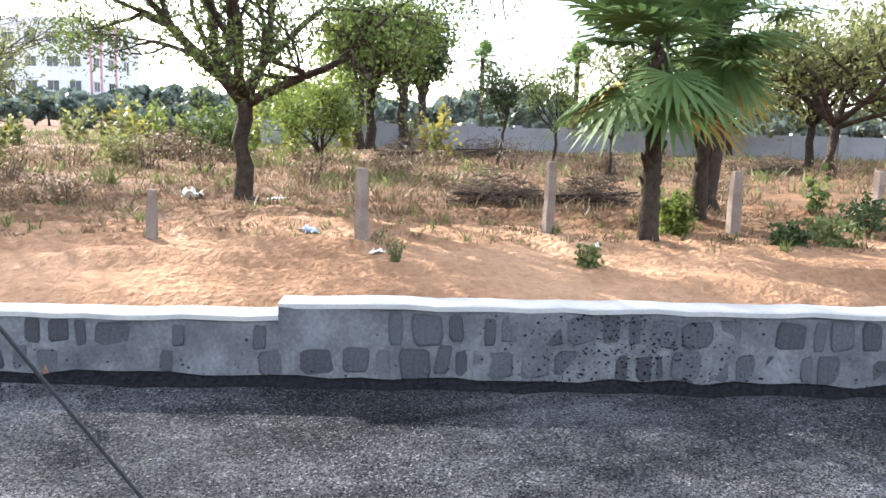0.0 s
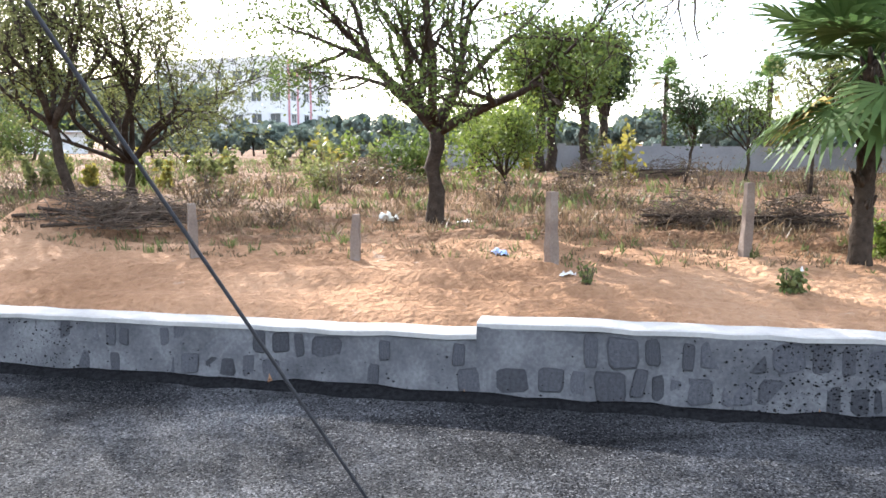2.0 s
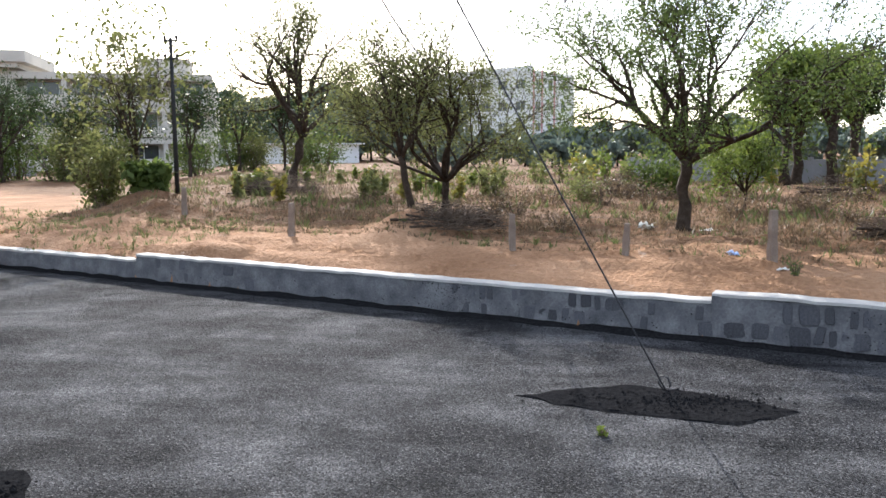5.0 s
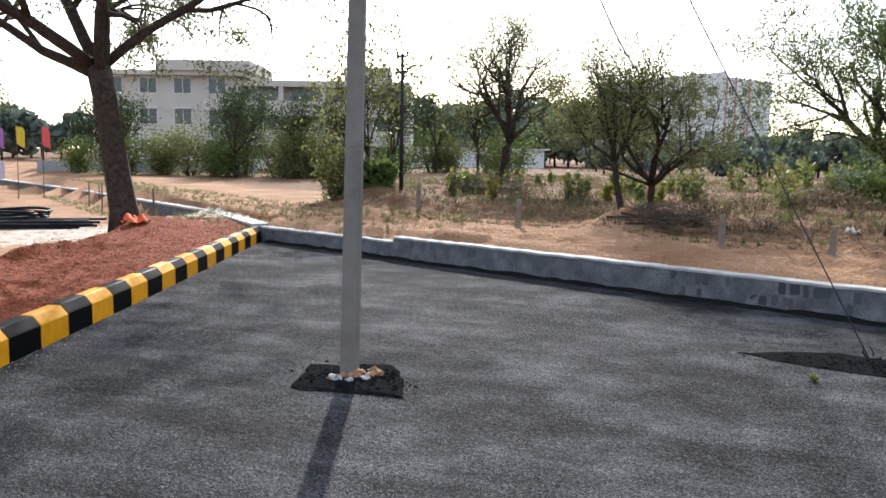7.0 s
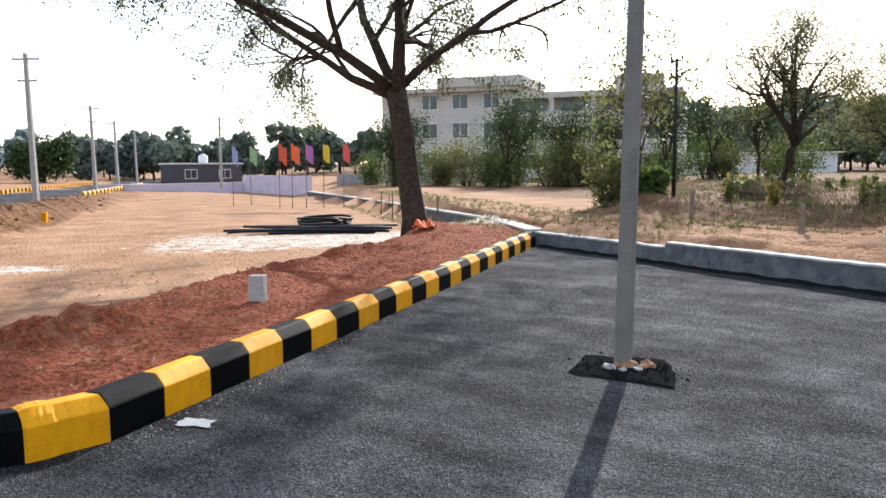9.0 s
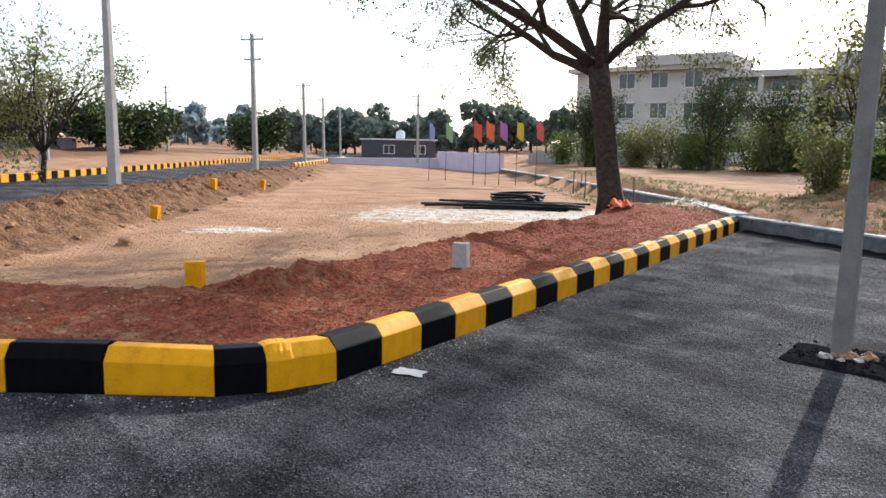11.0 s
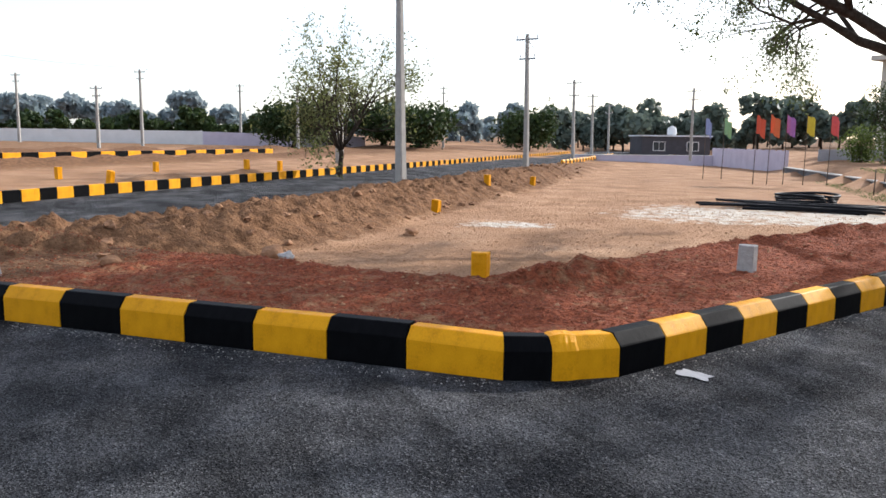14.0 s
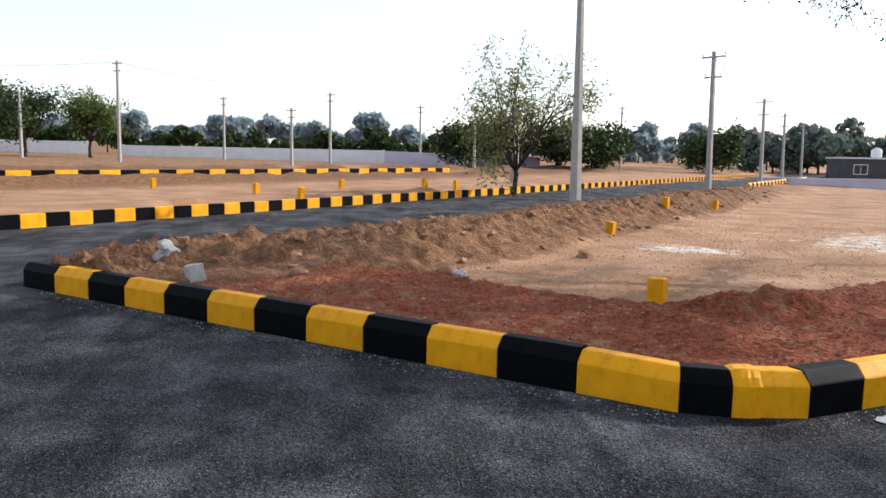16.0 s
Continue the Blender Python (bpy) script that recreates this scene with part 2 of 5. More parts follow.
M_PLASTER = mat("pale_plaster", [(0.42, 0.39, 0.34), (0.54, 0.50, 0.44)], scale=0.8, rough=0.9, bump=0.05, fine=12)
M_BLOCK = mat("grey_blockwork", [(0.22, 0.22, 0.23), (0.32, 0.32, 0.33)], scale=2, rough=0.95, bump=0.2, fine=20)
M_PINK = mat("pink_paint", [(0.46, 0.20, 0.22), (0.55, 0.27, 0.28)], scale=1, rough=0.8, bump=0.0)
M_PANE = mat("window_glass", [(0.02, 0.025, 0.03), (0.06, 0.07, 0.08)], scale=0.6, rough=0.15, bump=0.0, spec=0.6)
M_DARKWALL = mat("dark_grey_paint", [(0.055, 0.052, 0.058), (0.085, 0.08, 0.088)], scale=1.5, rough=0.85, bump=0.05)
M_ROOF = mat("sheet_roof", [(0.55, 0.56, 0.58), (0.68, 0.69, 0.70)], scale=1.5, rough=0.5, bump=0.05)
M_PIPE = mat("black_pipe", [(0.008, 0.008, 0.010), (0.02, 0.02, 0.023)], scale=10, rough=0.6, bump=0.0, spec=0.12)
M_GRANITE = mat("granite", [(0.28, 0.26, 0.24), (0.42, 0.40, 0.37)], scale=18, rough=0.9, bump=0.6, fine=90)
M_CLOD = mat("earth_clod", [(0.20, 0.10, 0.055), (0.40, 0.23, 0.13)], scale=10, rough=0.95, bump=0.7, fine=50, spec=0.1)

M_REDGRIT = mat("red_grit", [(0.085, 0.022, 0.011), (0.34, 0.115, 0.060)], scale=30, rough=0.95, bump=0.5, fine=90, spec=0.1)


def cloth_mat(name, c):
    return mat(name, [tuple(0.75 * v for v in c), c], scale=14, rough=0.8, bump=0.1, fine=80)


# ---------------------------------------------------------------- builders
def mesh_ob(name, verts, faces, material, parent=None, label="", smooth=False):
    me = bpy.data.meshes.new(name)
    me.from_pydata([tuple(map(float, v)) for v in verts], [], faces)
    me.materials.append(material)
    if smooth:
        me.shade_smooth()
    ob = new(name, me)
    if parent is not None:
        ob.parent = parent
    if label:
        ob["label"] = label
    return ob


def part(name, bm, material, parent=None, label="", smooth=False):
    me = bpy.data.meshes.new(name)
    bm.to_mesh(me)
    bm.free()
    me.materials.append(material)
    if smooth:
        me.shade_smooth()
    ob = new(name, me)
    if parent is not None:
        ob.parent = parent
    if label:
        ob["label"] = label
    return ob


def thing(name, x, y, z, label, category, group="", kind="", rz=0.0):
    ob = new(name)
    ob.matrix_world = pose(x, y, z, 0, 0, rz)
    return tagged(ob, label, category, group, kind)


def box_bm(lo, hi, bevel=0.0, bm=None):
    own = bm is None
    bm = bm or bmesh.new()
    r = bmesh.ops.create_cube(bm, size=1.0)
    m = Matrix.Translation([(p + q) / 2 for p, q in zip(lo, hi)]) @ Matrix.Diagonal((*[q - p for p, q in zip(lo, hi)], 1))
    bmesh.ops.transform(bm, matrix=m, verts=r["verts"])
    if bevel and own:
        bmesh.ops.bevel(bm, geom=bm.edges[:], offset=bevel, segments=2, affect="EDGES")
    return bm


class Tubes:
    """Gathers tapered tubes into one mesh."""

    def __init__(self, sides=6):
        self.v, self.f, self.k = [], [], sides

    def add(self, pts, radii):
        pts = [Vector(p) for p in pts]
        k, start = self.k, len(self.v)
        up = Vector((0.13, 0.27, 0.95))
        for i, (p, r) in enumerate(zip(pts, radii)):
            d = (pts[min(i + 1, len(pts) - 1)] - pts[max(i - 1, 0)]).normalized()
            s = d.cross(up if abs(d.dot(up)) < 0.95 else Vector((1, 0, 0))).normalized()
            q = d.cross(s)
            for j in range(k):
                a = 2 * math.pi * j / k
                self.v.append(p + (s * math.cos(a) + q * math.sin(a)) * r)
        for i in range(len(pts) - 1):
            for j in range(k):
                b, c = start + i * k, (j + 1) % k
                self.f.append((b + j, b + c, b + k + c, b + k + j))
        self.f.append(tuple(start + j for j in reversed(range(k))))
        e = start + (len(pts) - 1) * k
        self.f.append(tuple(e + j for j in range(k)))

    def ob(self, name, material, parent=None, label="", smooth=True):
        return mesh_ob(name, self.v, self.f, material, parent, label, smooth)


def quads(centres, size, rng, long=1.8, droop=0.0):
    """Leaf blades: one folded diamond each, at random turns."""
    c = np.asarray(centres, float)
    n = len(c)
    d = rng.normal(size=(n, 3))
    d[:, 2] -= droop
    d /= np.linalg.norm(d, axis=1)[:, None]
    s = np.cross(d, rng.normal(size=(n, 3)))
    s /= np.linalg.norm(s, axis=1)[:, None] + 1e-9
    z = size * rng.uniform(0.6, 1.35, (n, 1))
    v = np.stack([c - d * z * long / 2, c + s * z / 2, c + d * z * long / 2, c - s * z / 2], 1).reshape(-1, 3)
    i = np.arange(n) * 4
    return v, [(int(k), int(k) + 1, int(k) + 2, int(k) + 3) for k in i]


def leaves_ob(name, centres, size, rng, material, parent=None, label="", long=1.8, droop=0.0):
    v, f = quads(centres, size, rng, long, droop)
    return mesh_ob(name, v, f, material, parent, label)


def tree(name, x, y, z, height, width, trunk_r, fork, label, leaf=M_LEAF, bark=M_BARK, seed=1, limbs=5, levels=4, leaves=5000, size=0.06,
         lean=(0.0, 0.0), droop=0.0, up=0.55, open_=0.10, group="", stems=1, limb_r=1.0):
    """A trunk that forks into limbs, branches and twigs, with sparse leaves about the twigs."""
    z = ground_z(x, y) if z is None else z
    rng = np.random.default_rng(seed)
    root = thing(name, x, y, z, label, "tree", group)
    tub, fine, tips, done = Tubes(9), Tubes(4), [], []
    half = width / 2

    def limb(p, d, length, r, level):
        n = 5
        pts, rad = [p.copy()], [r]
        q = p.copy()
        for i in range(n):
            d = d + rng.normal(size=3) * 0.16
            d[2] += 0.16 * up if level < 3 else 0.05 * up - droop * 0.30
            d = d / np.linalg.norm(d)
            q = q + d * length / n
            pts.append(q.copy())
            rad.append(r * (1 - 0.48 * (i + 1) / n))
        (tub if level <= 2 else fine).add(pts, rad)
        if level >= levels - 1:
            tips.extend(pts[2:])
        if level < levels:
            k = rng.integers(4, 6)
            for j in range(k):
                w = rng.uniform(0.35, 1.0) if j else 1.0
                b = pts[min(n, max(1, int(round(w * n))))]
                e = d + rng.normal(size=3) * (0.54 if level < 3 else 0.66)
                e[2] += 0.10 * up
                e /= np.linalg.norm(e)
                limb(b.copy(), e, length * rng.uniform(0.52, 0.78), max(0.004, rad[min(n, int(w * n))] * rng.uniform(0.5, 0.72)), level + 1)

    for st in range(stems):
        if st:
            done.append(tub)
            tub = Tubes(9)
        off = np.array([rng.normal() * 0.07 * stems, rng.normal() * 0.07 * stems, 0]) if stems > 1 else np.zeros(3)
        base = off + np.array([0, 0, -0.06])
        top = off + np.array([lean[0] + off[0], lean[1] + off[1], fork])
        pts = [base + (top - base) * s + rng.normal(size=3) * trunk_r * (0.25 if 0 < s < 1 else 0) for s in (0, 0.12, 0.35, 0.6, 0.82, 1.0)]
        tub.add(pts, [trunk_r * s for s in (1.5, 1.12, 1.0, 0.92, 0.9, 0.85)])
        nl = max(2, limbs // stems)
        for j in range(nl):
            a = 2 * math.pi * (j + rng.uniform(-0.25, 0.25)) / nl + st
            sp = rng.uniform(0.65, 1.15)
            d = np.array([math.cos(a) * half * sp * 1.3, math.sin(a) * half * sp * 1.3, (height - fork) * rng.uniform(0.6, 1.05)])
            if j == 0:
                d = np.array([d[0] * 0.25, d[1] * 0.25, height - fork])
            ln = np.linalg.norm(d) * 0.42
            limb(pts[-1] if j % 2 else pts[-2] * 0.35 + pts[-1] * 0.65, d / np.linalg.norm(d), ln, limb_r * trunk_r * rng.uniform(0.42, 0.62), 1)
    # draw the crown out to its height and breadth
    tips = np.array(tips)
    kz = (height - fork) / max(0.1, np.percentile(tips[:, 2], 98) - fork)
    kx = width / max(0.1, np.mean([np.percentile(tips[:, k], 97) - np.percentile(tips[:, k], 3) for k in (0, 1)]))
    mid = np.median(tips[:, :2], 0)

    def drawn(a):
        a = np.asarray(a, float).copy()
        if not len(a):
            return a
        k = np.clip((a[:, 2] - 0.8 * fork) / (0.5 * fork), 0, 1)[:, None]
        a[:, :2] += (a[:, :2] - np.array(lean) * 1.0) * (kx - 1) * k - (mid - np.array(lean)) * 0.6 * kx * k * np.clip((a[:, 2:3] - fork) / (height - fork), 0, 1)
        up_ = a[:, 2] > fork
        a[up_, 2] = fork + (a[up_, 2] - fork) * kz
        return a

    for q in done + [tub, fine]:
        q.v = list(drawn(q.v))
    tips = drawn(tips)
    for q in done:
        q.ob("stem", bark, root)
    tub.ob("trunk" if stems == 1 else "stem", bark, root)
    if fine.v:
        tagged(fine.ob("twig", bark, root), kind="stuff")
    if leaves and len(tips):
        # the leaves hang in tufts, with gaps between
        tuft = tips[rng.choice(len(tips), max(20, int(len(tips) * 0.8)))] + rng.normal(size=(max(20, int(len(tips) * 0.8)), 3)) * open_
        c = tuft[rng.choice(len(tuft), leaves)] + rng.normal(size=(leaves, 3)) * open_ * 0.75
        leaves_ob("crown", c, size, rng, leaf, root, long=2.0, droop=droop)
    return root


def bush(name, x, y, z, w, h, label, leaf=M_LEAF, seed=1, n=900, size=0.05, category="bush", group="", stems=7, twig=M_TWIG, d=None):
    z = ground_z(x, y) if z is None else z
    rng = np.random.default_rng(seed)
    root = thing(name, x, y, z, label, category, group)
    d = d or w
    t = Tubes(4)
    tips = []
    for i in range(stems):
        a, r = rng.uniform(0, 6.28), rng.uniform(0.15, 0.5)
        top = np.array([math.cos(a) * r * w, math.sin(a) * r * d, h * rng.uniform(0.55, 1.0)])
        base = np.array([top[0] * 0.3, top[1] * 0.3, -0.04])
        pts = [base + (top - base) * s + rng.normal(size=3) * 0.04 * h * (s > 0) for s in np.linspace(0, 1, 5)]
        t.add(pts, [0.012 * h + 0.004, 0.010 * h + 0.004, 0.008 * h + 0.003, 0.004 + 0.004 * h, 0.003])
        tips += pts[1:]
    tagged(t.ob("stem", twig, root), kind="stuff")
    tips = np.array(tips)
    c = tips[rng.choice(len(tips), n)] + rng.normal(size=(n, 3)) * np.array([0.13 * w, 0.13 * d, 0.12 * h])
    c[:, 2] = np.maximum(c[:, 2], 0.01)
    leaves_ob("foliage", c, size, rng, leaf, root)
    return root


def fan_palm(name, x, y, z, trunk_h, trunk_r, frond, label, seed=1, n=34, dry=5, lean=(0, 0)):
    """A fan palm: ringed trunk with old leaf bases, stalks, and pleated fans cut into blades."""
    z = ground_z(x, y) if z is None else z
    rng = np.random.default_rng(seed)
    root = thing(name, x, y, z, label, "palm tree", "fan palms")
    t = Tubes(12)
    pts, rad = [], []
    for i in range(25):
        s = i / 24
        pts.append((lean[0] * s * s, lean[1] * s * s, -0.06 + s * (trunk_h + 0.06)))
        rad.append(trunk_r * (1.22 - 0.35 * min(1, s * 3) + (0.09 if i % 2 else -0.03) + rng.normal() * 0.03))
    t.add(pts, rad)
    t.ob("trunk", M_PALMBARK, root)
    # stubs of cut stalks
    st = Tubes(4)
    for i in range(46):
        s, a = rng.uniform(0.25, 1.0), rng.uniform(0, 6.28)
        p = np.array([lean[0] * s * s, lean[1] * s * s, s * trunk_h])
        o = np.array([math.cos(a), math.sin(a), 0.0])
        st.add([p + o * trunk_r * 0.7, p + o * trunk_r * 1.25 + np.array([0, 0, 0.06 + 0.05 * s])], [0.022, 0.012])
    tagged(st.ob("leaf_base", M_PALMBARK, root), kind="stuff")
    top = np.array([lean[0], lean[1], trunk_h])
    stalk = Tubes(4)
    vg, fg, vd, fd = [], [], [], []
    for i in range(n):
        a = i * 2.399 + rng.normal() * 0.15
        el = math.radians(rng.uniform(-50, 80)) if i >= dry else math.radians(rng.uniform(-70, -35))
        out = np.array([math.cos(a) * math.cos(el), math.sin(a) * math.cos(el), math.sin(el)])
        ln = frond * rng.uniform(0.42, 0.62)
        p0 = top + np.array([0, 0, rng.uniform(-0.12, 0.08)])
        p1 = p0 + out * ln * 0.55 + np.array([0, 0, 0.02])
        p2 = p0 + out * ln + np.array([0, 0, -0.06 * ln])
        stalk.add([p0, p1, p2], [0.014, 0.010, 0.007])
        side = np.cross(out, (0, 0, 1.0))
        side /= np.linalg.norm(side) + 1e-9
        nrm = np.cross(side, out)
        v, f = (vd, fd) if i < dry else (vg, fg)
        blades = 26
        for b in range(blades):
            ang = math.radians(-118 + 236 * b / (blades - 1))
            d = out * math.cos(ang) + side * math.sin(ang)
            L = frond * 0.55 * (0.72 + 0.28 * math.cos(ang)) * rng.uniform(0.88, 1.06)
            w = frond * 0.026
            s2 = np.cross(d, nrm)
            fold = nrm * (0.012 if b % 2 else -0.012)
            k = len(v)
            mid = p2 + d * L * 0.55 + fold - np.array([0, 0, 0.03 * L])
            tip = p2 + d * L - np.array([0, 0, 0.26 * L * L + 0.10 * L * rng.random()])
            v += [p2 + s2 * w * 0.2, mid + s2 * w, tip, mid - s2 * w, p2 - s2 * w * 0.2]
            f += [(k, k + 1, k + 3, k + 4), (k + 1, k + 2, k + 3)]
    tagged(stalk.ob("stalk", M_PALM, root), kind="stuff")
    tagged(mesh_ob("frond", vg, fg, M_PALM, root), kind="stuff")
    if vd:
        tagged(mesh_ob("dry_frond", vd, fd, M_PALM_DRY, root, "yellowed hanging fronds"), kind="stuff")
    return root


def rock(name, x, y, z, sx, sy, sz, material, label, seed=1, category="stone", group="", rough=0.18, rz=0.0):
    rng = np.random.default_rng(seed)
    bm = bmesh.new()
    bmesh.ops.create_icosphere(bm, subdivisions=3 if max(sx, sy) > 0.18 else 2, radius=0.5)
    o = Vector(rng.uniform(-50, 50, 3))
    for v in bm.verts:
        k = 1 + rough * noise.noise(v.co * 2.3 + o) * 2 + rough * 0.5 * noise.noise(v.co * 6 + o)
        v.co = Vector((v.co.x * sx, v.co.y * sy, max(v.co.z, -0.36) * sz)) * k
    ob = part(name, bm, material)
    ob.matrix_world = pose(x, y, z + 0.30 * sz, 0, 0, rz)
    return tagged(ob, label, category, group)


# ---------------------------------------------------------------- ground
def smooth(e0, e1, v):
    t = np.clip((v - e0) / (e1 - e0), 0, 1)
    return t * t * (3 - 2 * t)


def fbm(x, y, seed=0.0, octaves=4):
    """Cheap smooth noise on arrays, about -1 to 1."""
    out, amp, tot = np.zeros_like(x), 1.0, 0.0
    for k in range(octaves):
        f, ph = 1.9 ** k, seed * 7.3 + k * 13.7
        a1, a2 = 0.9 + 1.3 * k + seed, 2.2 + 0.7 * k + seed * 1.7
        out += amp * np.sin(f * (x * math.cos(a1) + y * math.sin(a1)) + ph + 1.7 * np.sin(f * 0.53 * (x * math.cos(a2) + y * math.sin(a2)) + ph)) \
            * np.cos(f * 0.81 * (y * math.cos(a1) - x * math.sin(a2)) + 2 * ph)
        tot += amp
        amp *= 0.6
    return out / tot


def side(x, y, p, q):
    """Signed distance to the line p-q: positive to its left."""
    d = (q - p) / np.linalg.norm(q - p)
    return d[0] * (y - p[1]) - d[1] * (x - p[0])


def zones(x, y):
    w = (x - WP[0]) * WN[0] + (y - WP[1]) * WN[1]
    s = x * SD[0] + y * SD[1]
    u = x * UD[0] + y * UD[1]
    k1 = side(x, y, C1, KEND)          # plot at the left
    k2 = side(x, y, KFAR, KM1)         # plot at the left
    return w, s, u, k1, k2


def height(x, y):
    w, s, u, k1, k2 = zones(x, y)
    n1, n2, n3 = fbm(x * 0.5, y * 0.5, 1), fbm(x * 2.1, y * 2.1, 2), fbm(x * 6.5, y * 6.5, 3)
    dw = (x - WP[0]) * WD[0] + (y - WP[1]) * WD[1]
    # field beyond the stone wall and beyond the plot's side wall
    rise = smooth(0.0, -2.5, k1) * (0.02 + 0.055 * np.clip(w, 0, 4.0) + 0.018 * np.clip(w - 4.0, 0, 9))
    zf = GRADE + rise + 0.03 * n1 * smooth(1, 5, w) + 0.02 * n2 + 0.008 * n3 - 0.10 * smooth(0.5, 0.15, w) + (0.06 * smooth(0.1, 0.5, fbm(dw * 1.5, w * 5.0, 12)) + 0.06 * fbm(dw * 1.4, w * 9.0, 13) + 0.016 * np.abs(fbm(dw * 5.0, w * 12.0, 14))) * smooth(5.5, 3.5, w)
    zf = zf + 0.006 * np.maximum(0, np.hypot(x, y) - 60)
    zf = zf + 0.30 * np.exp(-((x + 1.42) ** 2 + (y - 12.9) ** 2) / 0.30) * (1 + 0.3 * n3) + 0.30 * np.exp(-((x + 8.3) ** 2 + (y - 18.9) ** 2) / 0.5) * (1 + 0.3 * n2) + 0.28 * np.exp(-((x + 6.3) ** 2 / 2 + (y - 15.6) ** 2) / 0.3)
    # plot
    plot = -0.20 - 0.004 * np.maximum(0, u - 8) + 0.012 * n1 + 0.008 * n3
    edge = np.minimum(np.maximum(k1, 0) + 0 * x, np.maximum(k2, 0))
    bank = 0.21 + 0.03 * n2 + 0.018 * n3
    heap = 0.19 * np.exp(-((edge - 1.85 - 0.3 * n1) / 0.42) ** 2) * smooth(0.28, 0.62, fbm(x * 1.25, y * 1.25, 5) + 0.1)
    bank = bank + 0.034 * fbm(x * 17, y * 17, 10) + 0.03 * np.abs(fbm(x * 7, y * 7, 16))
    zp = plot + (bank - plot) * smooth(3.1 + 0.4 * n1, 2.3 + 0.3 * n1, edge) + heap
    # bank of dug earth along the far road
    n4, n5 = fbm(x * 13.0, y * 13.0, 9), fbm(x * 4.0, y * 4.0, 11)
    berm = smooth(-5.7 + 0.45 * n1 + 0.3 * n5, -7.5, s) * (0.50 + 0.06 * n2 + 0.09 * n5 + 0.12 * n3 + 0.12 * n4 + 0.04 * n1) - 0.12 * smooth(-7.9, -8.6, s)
    zp = np.where(s < -5.2, np.maximum(zp, plot + berm + 0.03 * n3), zp)
    zp = zp + 0.22 * np.exp(-((x + 10.4) ** 2 + (y - 12.2) ** 2) / 0.9) * (1 + 0.3 * n3)
    # side bank by the low wall
    zp = zp + (0.24 - zp) * smooth(5.4, 6.4, s) * smooth(26, 4, u)
    inplot = (k1 > 0.16) & (k2 > 0.16) & (s > -8.55) & (s < 6.5)
    infield = ((w > 0.03) & (k1 <= 0.0)) | ((s >= 6.5) & (k1 > 0.0))
    # land past the far road: lots between ridges of earth, rising gently
    zo = 0.10 + 0.014 * np.maximum(0, -s - 15) + 0.02 * n1 + 0.012 * n3 + 0.36 * np.exp(-((s + 25.5 + 0.5 * n1) / 1.1) ** 2) * (1 + 0.15 * n2) \
        + 0.45 * np.exp(-((s + 33 + n1) / 1.8) ** 2) * (1 + 0.15 * n2)
    zo = zo + 0.16 * np.exp(-((s + 16.4) / 0.5) ** 2) * smooth(0.1, 0.5, fbm(x * 0.9, y * 0.9, 8))
    z = np.full_like(x, -0.10)
    z = np.where(infield, zf, z)
    z = np.where(inplot, zp, z)
    z = np.where((s < -14.75), zo, z)
    far = smooth(64, 75, u) * (s > -8.55) * (s < 6.5)
    z = np.where((k1 > 0) & (k2 > 0), z * (1 - far) + -0.5 * far, z)
    return z


def soil(x, y):
    w, s, u, k1, k2 = zones(x, y)
    inplot = (k1 > 0.0) & (k2 > 0.0) & (s > -8.55) & (s < 6.5)
    edge = np.minimum(np.maximum(k1, 0), np.maximum(k2, 0))
    n1 = fbm(x * 0.45, y * 0.45, 4)
    red = inplot * smooth(3.0 + 0.4 * n1, 2.4 + 0.3 * n1, edge) * (s > -8.6)
    red = np.maximum(red, inplot * 0.9 * np.exp(-((x + 10.4) ** 2 + (y - 12.2) ** 2) / 2.2))
    red = np.maximum(red, (s < -24.4) * (s > -27.5) * smooth(14, 10, u) * 0.8)
    field = ((w > 0.0) & (k1 <= 0.0)) | ((s >= 6.5) & (k1 > 0.0))
    track = smooth(3.0 + 0.6 * n1, 1.7 + 0.4 * n1, w) * (k1 <= 0)
    grass = field * (1 - track) * (0.88 + 0.2 * n1)
    grass = np.where((s >= 6.5) & (k1 > 0), smooth(4.5, 7.0, s - 6.5 + n1) * 0.8 + 0.2, grass)
    grass = np.maximum(grass, inplot * smooth(5.0, 6.2, s) * 0.55 * (u > 12) * (u < 30))
    grass = np.maximum(grass, (s < -40) * 0.55)
    chalk = inplot * 0.66 * np.exp(-((u - 19.5 + 2 * n1) / 3.0) ** 2) * smooth(-4.0, -0.5, s + n1) + inplot * 0.7 * np.exp(-((u - 15.0) / 0.9) ** 2 - ((s + 4.0) / 1.3) ** 2)
    chalk = chalk + inplot * 0.5 * np.exp(-((u - 7.6) / 0.8) ** 2 - ((s + 5.2) / 0.8) ** 2)
    chalk = chalk + 0.14 * track * (w > 0.0)
    dug = inplot * smooth(-5.5 + 0.4 * n1, -6.2 + 0.4 * n1, s) * 0.8
    # uneven streaks of darker brown over the near plot, fading farther along
    dug = np.maximum(dug, inplot * smooth(15, 9, u + n1) * smooth(3, -2, s) * (0.36 + 0.22 * fbm(u * 2.2, s * 0.6, 15)))
    dug = np.maximum(dug, 0.9 * np.exp(-((s + 25.5) / 2.4) ** 2) + 0.9 * np.exp(-((s + 33) / 3.2) ** 2) + 0.12 * (s < -15))
    return np.stack([red, grass, np.clip(chalk, 0, 1), np.clip(dug, 0, 1)], 1)


